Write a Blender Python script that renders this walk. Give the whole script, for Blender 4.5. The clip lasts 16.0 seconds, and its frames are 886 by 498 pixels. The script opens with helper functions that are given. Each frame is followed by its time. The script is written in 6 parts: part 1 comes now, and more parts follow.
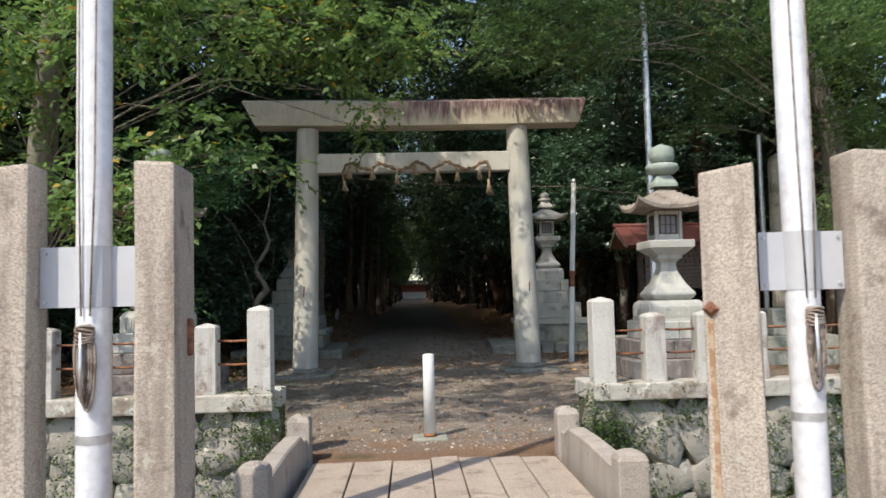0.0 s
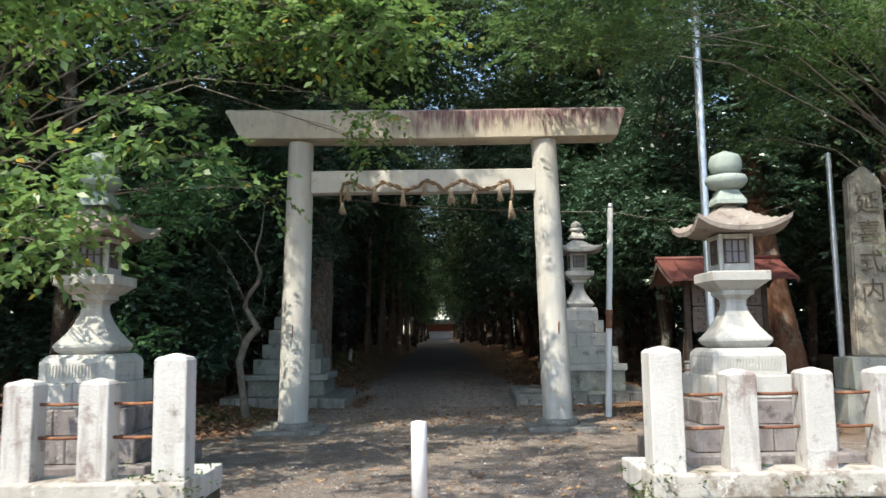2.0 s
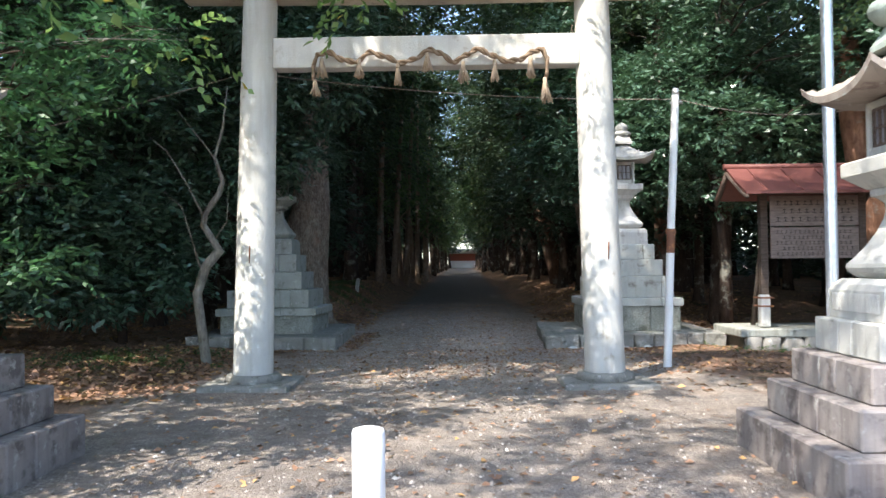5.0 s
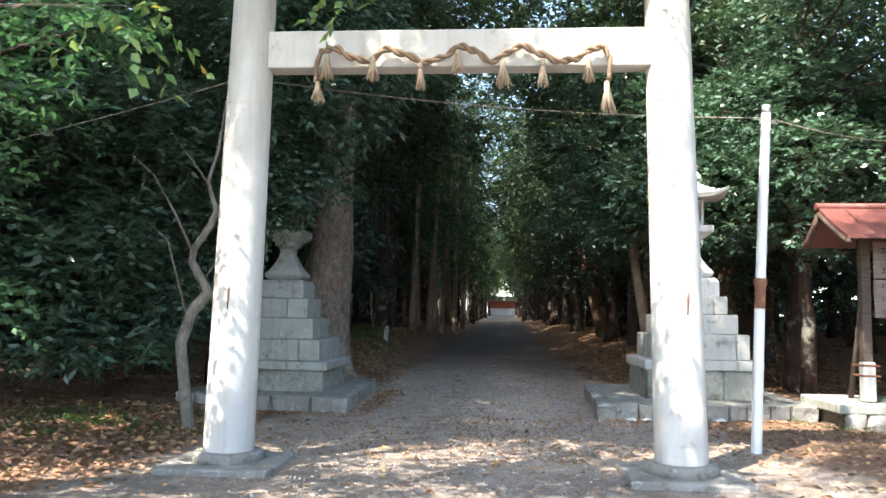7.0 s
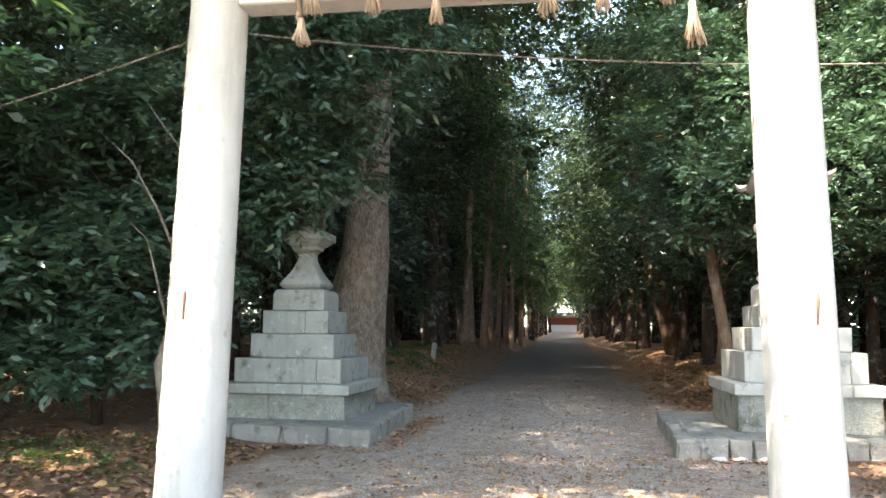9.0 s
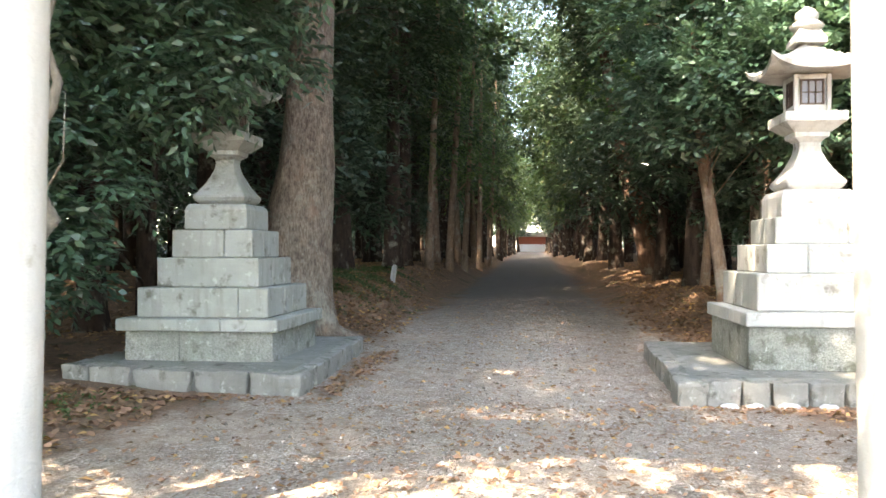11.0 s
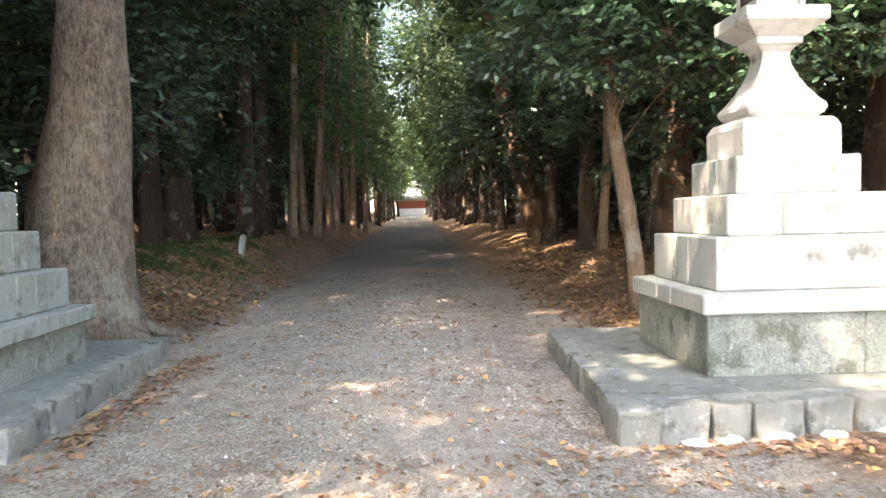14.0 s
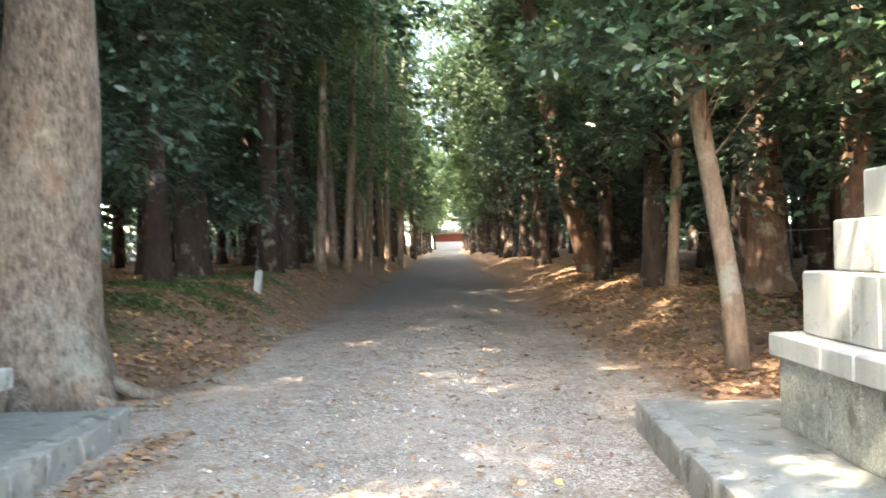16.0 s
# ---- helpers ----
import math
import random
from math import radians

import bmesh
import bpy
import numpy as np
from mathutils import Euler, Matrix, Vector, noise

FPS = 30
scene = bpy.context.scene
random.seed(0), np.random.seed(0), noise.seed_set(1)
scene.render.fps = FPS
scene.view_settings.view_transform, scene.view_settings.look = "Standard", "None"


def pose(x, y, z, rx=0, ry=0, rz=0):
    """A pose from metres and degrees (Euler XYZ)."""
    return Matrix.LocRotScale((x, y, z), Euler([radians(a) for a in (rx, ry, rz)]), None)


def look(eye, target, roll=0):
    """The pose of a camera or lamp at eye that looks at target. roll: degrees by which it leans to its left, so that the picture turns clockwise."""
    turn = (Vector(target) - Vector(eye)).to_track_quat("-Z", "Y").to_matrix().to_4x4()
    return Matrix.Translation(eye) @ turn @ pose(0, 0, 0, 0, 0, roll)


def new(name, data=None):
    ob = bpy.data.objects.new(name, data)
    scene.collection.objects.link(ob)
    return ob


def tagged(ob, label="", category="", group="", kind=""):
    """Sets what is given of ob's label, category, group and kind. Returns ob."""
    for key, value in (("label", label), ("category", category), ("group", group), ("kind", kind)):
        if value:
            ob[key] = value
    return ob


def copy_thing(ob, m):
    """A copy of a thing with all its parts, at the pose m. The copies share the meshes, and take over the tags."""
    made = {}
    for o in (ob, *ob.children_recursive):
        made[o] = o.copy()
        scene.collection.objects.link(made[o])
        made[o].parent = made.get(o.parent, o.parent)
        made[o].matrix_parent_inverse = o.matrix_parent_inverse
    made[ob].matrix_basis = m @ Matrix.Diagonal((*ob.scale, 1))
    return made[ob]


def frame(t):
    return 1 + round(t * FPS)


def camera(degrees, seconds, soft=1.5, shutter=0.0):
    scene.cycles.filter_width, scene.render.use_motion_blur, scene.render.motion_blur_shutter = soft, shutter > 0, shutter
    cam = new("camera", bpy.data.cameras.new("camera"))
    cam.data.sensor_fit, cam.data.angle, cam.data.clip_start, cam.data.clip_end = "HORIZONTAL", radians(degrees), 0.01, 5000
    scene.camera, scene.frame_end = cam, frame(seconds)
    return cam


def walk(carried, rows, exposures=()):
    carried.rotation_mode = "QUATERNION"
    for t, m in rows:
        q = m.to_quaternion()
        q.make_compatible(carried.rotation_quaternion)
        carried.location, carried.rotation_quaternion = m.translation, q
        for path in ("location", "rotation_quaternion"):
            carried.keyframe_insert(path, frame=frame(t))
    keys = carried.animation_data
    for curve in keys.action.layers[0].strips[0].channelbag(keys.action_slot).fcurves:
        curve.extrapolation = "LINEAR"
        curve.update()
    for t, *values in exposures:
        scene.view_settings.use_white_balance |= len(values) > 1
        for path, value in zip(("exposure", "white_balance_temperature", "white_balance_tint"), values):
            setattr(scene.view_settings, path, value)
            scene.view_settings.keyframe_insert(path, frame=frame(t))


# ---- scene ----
cam = camera(58.7, 16.0, shutter=0.5)
METRES, EYE, TILT, LEAN, TURN = 17.9, 1.5, -2.6, 0.0, -2.5
ROWS = [
    (0.0, 0.0, 0.0, 0.0, 0.15, 6.2, 1.41),
    (0.5, 0.0039, 0.0351, 0.0017, 1.47, 5.58, 2.08),
    (1.0, 0.0072, 0.0703, 0.0051, 2.84, 6.01, 2.02),
    (1.5, 0.0098, 0.1018, 0.0069, 2.3, 7.79, 0.92),
    (2.0, 0.015, 0.136, 0.0091, 2.2, 9.08, 0.75),
    (2.5, 0.0166, 0.1696, 0.0098, 1.85, 8.48, 0.39),
    (3.0, 0.0219, 0.2036, 0.0101, 2.81, 6.34, 0.49),
    (3.5, 0.0215, 0.236, 0.01, 3.04, 3.78, 0.4),
    (6.0, 0.0176, 0.4009, 0.0209, 5.7, 4.89, -0.26),
    (6.5, 0.0187, 0.4304, 0.0238, 6.76, 7.12, -0.99),
    (7.0, 0.0157, 0.4595, 0.0247, 6.68, 7.37, -1.15),
    (7.5, 0.0163, 0.4859, 0.0235, 7.46, 8.71, -1.12),
    (8.0, 0.016, 0.5197, 0.025, 11.5, 8.86, 0.13),
    (8.5, 0.0139, 0.5491, 0.0263, 10.89, 8.59, -0.6),
    (9.0, 0.016, 0.5802, 0.028, 11.08, 8.53, -1.14),
    (9.5, 0.0135, 0.6108, 0.0295, 9.44, 7.2, -1.57),
    (12.0, 0.003, 0.7565, 0.0372, 7.62, 1.67, 1.0),
    (12.5, 0.0055, 0.7851, 0.0378, 3.76, 1.61, 1.67),
    (13.0, 0.0042, 0.814, 0.0388, 4.91, 2.32, 0.86),
    (13.5, 0.0056, 0.8449, 0.0395, 0.07, 1.24, 1.77),
    (14.0, 0.0078, 0.873, 0.0409, 0.32, 0.19, 1.27),
    (14.5, 0.0064, 0.9082, 0.0418, 0.25, 0.9, -0.1),
    (15.0, 0.0078, 0.9404, 0.0444, 7.2, 6.0, 0.96),
    (15.5, 0.0066, 0.9715, 0.0462, 6.55, 4.6, 2.4),
    (16.0, 0.0012, 0.9988, 0.0455, 2.98, 2.68, 1.2),
]
walk(cam, [(t, pose(0, 0, EYE, TILT, LEAN, TURN) @ pose(METRES * x, METRES * y, METRES * z, 90 + pitch, roll, yaw)) for t, x, y, z, yaw, pitch, roll in ROWS],
     [(0.0, 0.75, 6900, 9), (1.0, 0.85, 6900, 9), (2.0, 1.3, 6700, 8), (3.0, 1.55, 6300, 9), (3.5, 1.75, 6300, 10), (6.0, 2.35, 6400, 11), (7.0, 2.8, 6600, 12), (9.0, 3.45, 7400, 13), (12.0, 4.15, 7900, 15), (14.5, 4.2, 7900, 15), (15.2, 4.85, 7700, 13), (16.0, 4.85, 7700, 13)])

# ---- light ----
SUN_FROM = Vector((-0.62, -0.78, 1.37)).normalized()
world = bpy.data.worlds.new("world")
scene.world = world
world.use_nodes = True
sky = world.node_tree.nodes.new("ShaderNodeTexSky")
sky.sky_type, sky.sun_disc = "NISHITA", False
sky.sun_elevation, sky.sun_rotation = math.asin(SUN_FROM.z), math.radians(218.5)
world.node_tree.links.new(sky.outputs[0], world.node_tree.nodes["Background"].inputs[0])
world.node_tree.nodes["Background"].inputs[1].default_value = 0.15
sun = new("sun", bpy.data.lights.new("sun", "SUN"))
sun.data.energy, sun.data.angle, sun.data.color = 2.8, radians(0.55), (1.0, 0.93, 0.82)
sun.matrix_world = look(SUN_FROM * 60, (0, 0, 0))


# ---- materials ----
class Mat:
    """A small builder of node materials on world positions."""

    def __init__(self, name, rough=0.8, metal=0.0, spec=0.3):
        self.m = bpy.data.materials.new(name)
        self.m.use_nodes = True
        self.t = self.m.node_tree
        self.p = self.t.nodes["Principled BSDF"]
        self.p.inputs["Roughness"].default_value = rough
        self.p.inputs["Metallic"].default_value = metal
        self.p.inputs["Specular IOR Level"].default_value = spec
        self.geo = self.t.nodes.new("ShaderNodeNewGeometry")
        self.pos = self.geo.outputs["Position"]

    def link(self, a, b):
        self.t.links.new(a, b)

    def stretched(self, sx, sy, sz):
        n = self.t.nodes.new("ShaderNodeMapping")
        n.inputs["Scale"].default_value = (sx, sy, sz)
        self.link(self.pos, n.inputs["Vector"])
        return n.outputs[0]

    def noise(self, scale, detail=4.0, rough=0.6, vec=None):
        n = self.t.nodes.new("ShaderNodeTexNoise")
        n.inputs["Scale"].default_value, n.inputs["Detail"].default_value, n.inputs["Roughness"].default_value = scale, detail, rough
        self.link(vec or self.pos, n.inputs["Vector"])
        return n.outputs["Fac"]

    def voronoi(self, scale, feature="F1", out="Distance", vec=None):
        n = self.t.nodes.new("ShaderNodeTexVoronoi")
        n.feature = feature
        n.inputs["Scale"].default_value = scale
        self.link(vec or self.pos, n.inputs["Vector"])
        return n.outputs[out]

    def ramp(self, fac, lo, hi, a=0.0, b=1.0):
        n = self.t.nodes.new("ShaderNodeMapRange")
        n.inputs["From Min"].default_value, n.inputs["From Max"].default_value = lo, hi
        n.inputs["To Min"].default_value, n.inputs["To Max"].default_value = a, b
        self.link(fac, n.inputs["Value"])
        return n.outputs[0]

    def math(self, op, a, b=None):
        n = self.t.nodes.new("ShaderNodeMath")
        n.operation = op
        for i, v in enumerate((a, b)):
            if v is None:
                continue
            if isinstance(v, (int, float)):
                n.inputs[i].default_value = v
            else:
                self.link(v, n.inputs[i])
        return n.outputs[0]

    def mix(self, fac, a, b, mode="MIX"):
        n = self.t.nodes.new("ShaderNodeMix")
        n.data_type, n.blend_type = "RGBA", mode
        for i, v in ((0, fac), (6, a), (7, b)):
            if isinstance(v, (int, float)):
                n.inputs[i].default_value = v
            elif isinstance(v, tuple):
                n.inputs[i].default_value = (*v, 1.0)
            else:
                self.link(v, n.inputs[i])
        return n.outputs[2]

    def axis(self, i):
        n = self.t.nodes.new("ShaderNodeSeparateXYZ")
        self.link(self.pos, n.inputs[0])
        return n.outputs[i]

    def random(self):
        return self.t.nodes.new("ShaderNodeObjectInfo").outputs["Random"]

    def island(self):
        return self.geo.outputs["Random Per Island"]

    def done(self, color, height=None, strength=0.4, depth=0.01):
        if isinstance(color, tuple):
            self.p.inputs["Base Color"].default_value = (*color, 1.0)
        else:
            self.link(color, self.p.inputs["Base Color"])
        if height is not None:
            n = self.t.nodes.new("ShaderNodeBump")
            n.inputs["Strength"].default_value, n.inputs["Distance"].default_value = strength, depth
            self.link(height, n.inputs["Height"])
            self.link(n.outputs[0], self.p.inputs["Normal"])
        return self.m


def stone(name, light, dark, stain, stain_at=0.55, streak=0.35, speck=0.25, rough=0.85, lichen=None, grain=160, relief=0.02, coarse=24):
    m = Mat(name, rough)
    c = m.mix(m.ramp(m.noise(2.2, 5), 0.35, 0.7), light, dark)
    grit = m.noise(grain, 3, 0.75)
    c = m.mix(m.ramp(grit, 0.42, 0.60, 0, speck), c, tuple(v * 0.35 for v in light))
    c = m.mix(m.ramp(m.random(), 0, 1, 0, 0.28), c, dark)
    run = m.noise(1.0, 5, 0.65, m.stretched(7, 7, 0.7))
    c = m.mix(m.math("MULTIPLY", m.ramp(run, 0.5, 0.68), streak), c, stain)
    blot = m.noise(3.7, 6, 0.7)
    c = m.mix(m.ramp(blot, stain_at, stain_at + 0.1, 0, 0.8), c, stain)
    if lichen:
        c = m.mix(m.ramp(m.noise(9, 4, 0.7), 0.6, 0.66, 0, 0.8), c, lichen)
    h = m.math("ADD", m.noise(coarse, 5, 0.7), m.math("MULTIPLY", grit, 0.3))
    return m.done(c, h, 0.5 if relief < 0.03 else 0.9, relief)


torii_stone = stone("torii_stone", (0.62, 0.60, 0.55), (0.50, 0.49, 0.45), (0.36, 0.32, 0.25), 0.60, 0.40, 0.16, grain=90)
granite = stone("granite", (0.55, 0.53, 0.48), (0.42, 0.42, 0.39), (0.19, 0.18, 0.16), 0.60, 0.45, 0.22, lichen=(0.58, 0.58, 0.52))
pale_granite = stone("pale_granite", (0.62, 0.61, 0.58), (0.52, 0.51, 0.48), (0.20, 0.165, 0.14), 0.60, 0.35, 0.22, grain=110)
step_granite = stone("step_granite", (0.50, 0.50, 0.465), (0.37, 0.385, 0.355), (0.17, 0.155, 0.13), 0.575, 0.28, 0.25)
# Weathered step granite, darkened further so the colour holds the left lantern's shade.
shaded_grey_granite = stone("shaded_grey_granite", (0.40, 0.405, 0.375), (0.29, 0.305, 0.275), (0.12, 0.115, 0.092), 0.56, 0.35, 0.3, lichen=(0.44, 0.45, 0.41))
mottled_granite = stone("mottled_granite", (0.58, 0.56, 0.51), (0.44, 0.41, 0.36), (0.20, 0.155, 0.115), 0.50, 0.3, 0.3, lichen=(0.68, 0.67, 0.63))
mossy_granite = stone("mossy_granite", (0.42, 0.42, 0.38), (0.28, 0.29, 0.25), (0.12, 0.12, 0.09), 0.55, 0.4, 0.25, lichen=(0.45, 0.46, 0.41))
hewn_granite = stone("hewn_granite", (0.50, 0.50, 0.45), (0.32, 0.34, 0.29), (0.14, 0.145, 0.11), 0.53, 0.3, 0.6, lichen=(0.56, 0.57, 0.52), relief=0.07, coarse=22, grain=55)
kerb_granite = stone("kerb_granite", (0.42, 0.40, 0.36), (0.27, 0.265, 0.235), (0.11, 0.105, 0.085), 0.54, 0.3, 0.35, lichen=(0.50, 0.48, 0.44), relief=0.05, coarse=9)
post_granite = stone("post_granite", (0.60, 0.59, 0.56), (0.52, 0.50, 0.47), (0.21, 0.155, 0.135), 0.53, 0.85, 0.28, grain=110)
dark_granite = stone("dark_granite", (0.30, 0.27, 0.25), (0.20, 0.17, 0.16), (0.09, 0.075, 0.07), 0.5, 0.6, 0.2, lichen=(0.36, 0.35, 0.32))
pink_granite = stone("pink_granite", (0.64, 0.56, 0.48), (0.47, 0.41, 0.355), (0.19, 0.15, 0.125), 0.57, 0.6, 0.8, lichen=(0.50, 0.47, 0.40), grain=75)
lid_stone = stone("lid_stone", (0.36, 0.31, 0.26), (0.26, 0.22, 0.19), (0.15, 0.11, 0.10), 0.55, 0.2, 0.25, lichen=(0.42, 0.43, 0.38))
worn_concrete = stone("worn_concrete", (0.33, 0.325, 0.295), (0.22, 0.225, 0.195), (0.10, 0.10, 0.078), 0.55, 0.0, 0.3, lichen=(0.42, 0.42, 0.37), relief=0.04, coarse=7)
green_stone = stone("green_stone", (0.36, 0.41, 0.37), (0.27, 0.32, 0.28), (0.16, 0.19, 0.15), 0.6, 0.3, 0.15)
rubble = stone("rubble_stone", (0.46, 0.42, 0.36), (0.28, 0.27, 0.25), (0.14, 0.12, 0.10), 0.63, 0.2, 0.3, lichen=(0.58, 0.57, 0.52))
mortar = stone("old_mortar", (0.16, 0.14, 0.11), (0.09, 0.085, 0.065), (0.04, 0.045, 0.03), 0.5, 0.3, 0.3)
paver = stone("paver_granite", (0.54, 0.45, 0.38), (0.40, 0.33, 0.28), (0.22, 0.17, 0.14), 0.55, 0.1, 0.75, grain=80)
bridge_granite = stone("bridge_granite", (0.50, 0.44, 0.39), (0.38, 0.34, 0.31), (0.20, 0.17, 0.15), 0.58, 0.4, 0.5, grain=95)
stele_stone = stone("stele_stone", (0.40, 0.36, 0.29), (0.29, 0.26, 0.21), (0.14, 0.12, 0.095), 0.52, 0.4, 0.3, lichen=(0.46, 0.44, 0.37))


def kasagi_material():
    m = Mat("weathered_lintel", 0.85)
    c = m.mix(m.ramp(m.noise(2.2, 5), 0.35, 0.7), (0.62, 0.56, 0.44), (0.48, 0.43, 0.34))
    high = m.ramp(m.math("ADD", m.axis(2), m.ramp(m.noise(1.0, 6, 0.7, m.stretched(8, 8, 0.8)), 0.3, 0.7, -0.25, 0.25)), 5.18, 5.44)
    x = m.ramp(m.math("ADD", m.axis(0), m.ramp(m.noise(1.5, 4), 0.3, 0.7, -0.8, 0.8)), -0.9, 0.3, 0.2, 1.0)
    run = m.ramp(m.noise(1.0, 6, 0.7, m.stretched(9, 9, 1.1)), 0.34, 0.52)
    c = m.mix(m.math("MULTIPLY", m.math("MULTIPLY", run, high), x), c, (0.20, 0.115, 0.125))
    c = m.mix(m.ramp(m.noise(5, 6, 0.75), 0.58, 0.68, 0, 0.6), c, (0.26, 0.18, 0.15))
    return m.done(c, m.noise(30, 5, 0.7), 0.4, 0.02)


kasagi_stone = kasagi_material()


def metal(name, color, rough, spots=None, part_metal=1.0):
    m = Mat(name, rough, part_metal, 0.6)
    c = m.mix(m.ramp(m.noise(14, 4), 0.4, 0.7), color, tuple(v * 0.8 for v in color))
    if spots:
        c = m.mix(m.ramp(m.noise(7, 5, 0.7), 0.56, 0.66), c, spots)
    return m.done(c, m.noise(60, 3), 0.08, 0.004)


pole_metal = metal("brushed_aluminium", (0.80, 0.82, 0.88), 0.34, part_metal=0.05)
chrome = metal("galvanised_steel", (0.66, 0.68, 0.72), 0.32, part_metal=0.6)


def painted(name, color, wear_or_shade, rough=0.55, at=0.62):
    m = Mat(name, rough)
    c = m.mix(m.ramp(m.noise(3, 5), 0.35, 0.7, 0, 0.4), color, tuple(v * 0.75 for v in color))
    c = m.mix(m.ramp(m.noise(11, 6, 0.7), at, at + 0.08), c, wear_or_shade)
    return m.done(c, m.noise(50, 4), 0.15, 0.005)


white_paint = painted("white_paint", (0.80, 0.80, 0.79), (0.55, 0.53, 0.50), 0.5, 0.66)
plate_paint = painted("grey_plate", (0.55, 0.57, 0.62), (0.45, 0.46, 0.5), 0.4, 0.7)
rust = painted("rusty_iron", (0.20, 0.09, 0.055), (0.33, 0.15, 0.07), 0.85, 0.52)
rust_stain = painted("rust_stained_stone", (0.36, 0.22, 0.13), (0.46, 0.34, 0.24), 0.9, 0.48)
red_roof = painted("red_sheet_roof", (0.165, 0.06, 0.05), (0.10, 0.05, 0.042), 0.5, 0.58)
cord_mat = painted("weathered_cord", (0.34, 0.29, 0.25), (0.16, 0.12, 0.10), 0.9, 0.5)
carved = painted("shadowed_carving", (0.12, 0.095, 0.07), (0.18, 0.15, 0.11), 0.9, 0.5)
ink = painted("dark_ink", (0.035, 0.03, 0.028), (0.07, 0.06, 0.05), 0.8)
glass_dark = painted("smoky_pane", (0.22, 0.215, 0.24), (0.30, 0.29, 0.3), 0.25, 0.6)
brick_red = painted("vermilion_paint", (0.30, 0.095, 0.06), (0.22, 0.08, 0.06), 0.6)


def straw_material(name, a, b):
    m = Mat(name, 0.9)
    c = m.mix(m.noise(40, 3, 0.7), a, b)
    return m.done(c, m.noise(160, 3), 0.5, 0.006)


straw = straw_material("rice_straw", (0.29, 0.205, 0.135), (0.16, 0.11, 0.075))
pale_straw = straw_material("pale_straw", (0.46, 0.36, 0.26), (0.29, 0.215, 0.15))


def bark_material(name, a, b, scale=5.0):
    m = Mat(name, 0.95, 0, 0.15)
    grain = m.noise(scale, 7, 0.75, m.stretched(2.6, 2.6, 0.5))
    patch = m.noise(scale * 0.9, 6, 0.75, m.stretched(1.0, 1.0, 0.7))
    both = m.math("ADD", m.math("MULTIPLY", grain, 0.55), m.math("MULTIPLY", patch, 0.45))
    c = m.mix(m.ramp(both, 0.38, 0.62), b, a)
    c = m.mix(m.ramp(m.noise(2.1, 6, 0.7), 0.54, 0.64, 0, 0.6), c, (0.36, 0.36, 0.31))
    c = m.mix(m.ramp(m.noise(3.3, 6, 0.7, m.stretched(1, 1, 0.6)), 0.58, 0.68, 0, 0.7), c, tuple(v * 0.7 for v in b))
    return m.done(c, m.math("ADD", both, m.math("MULTIPLY", m.noise(70, 4), 0.2)), 0.9, 0.05)


def old_bark_material():
    m = Mat("cedar_bark", 0.95, 0, 0.15)
    strip = m.noise(6.0, 6, 0.7, m.stretched(6.5, 6.5, 1.7))
    plate = m.noise(3.4, 6, 0.8, m.stretched(2.2, 2.2, 1.2))
    both = m.math("ADD", m.math("MULTIPLY", strip, 0.5), m.math("MULTIPLY", plate, 0.5))
    c = m.mix(m.ramp(both, 0.42, 0.60), (0.115, 0.085, 0.066), (0.35, 0.285, 0.225))
    c = m.mix(m.ramp(m.noise(1.7, 7, 0.8), 0.52, 0.62, 0, 0.5), c, (0.36, 0.36, 0.30))
    c = m.mix(m.ramp(m.noise(2.4, 7, 0.75, m.stretched(1, 1, 0.5)), 0.56, 0.64, 0, 0.45), c, (0.27, 0.155, 0.11))
    c = m.mix(m.ramp(m.noise(4.5, 6, 0.8), 0.62, 0.70, 0, 0.8), c, (0.07, 0.06, 0.045))
    c = m.mix(m.ramp(m.noise(26, 5, 0.75), 0.60, 0.68, 0, 0.6), c, (0.46, 0.42, 0.35))
    return m.done(c, m.math("ADD", both, m.math("MULTIPLY", m.noise(70, 4), 0.15)), 1.0, 0.06)


bark = old_bark_material()
red_bark = bark_material("red_cedar_bark", (0.33, 0.175, 0.11), (0.14, 0.07, 0.045))
brown_bark = bark_material("brown_bark", (0.19, 0.115, 0.08), (0.075, 0.048, 0.035), 7)
slim_bark = bark_material("slim_bark", (0.34, 0.25, 0.18), (0.17, 0.115, 0.085), 8)
dark_bark = bark_material("dark_bark", (0.085, 0.06, 0.047), (0.03, 0.022, 0.018))
grey_bark = bark_material("grey_bark", (0.34, 0.31, 0.26), (0.15, 0.13, 0.11), 9)


def wood_material(name, a, b):
    m = Mat(name, 0.85)
    grain = m.noise(3.5, 6, 0.7, m.stretched(1.5, 9, 9))
    return m.done(m.mix(m.ramp(grain, 0.35, 0.65), a, b), grain, 0.4, 0.01)


board_wood = wood_material("weathered_board", (0.30, 0.235, 0.205), (0.17, 0.13, 0.115))
post_wood = wood_material("dark_post_wood", (0.14, 0.105, 0.085), (0.07, 0.05, 0.04))


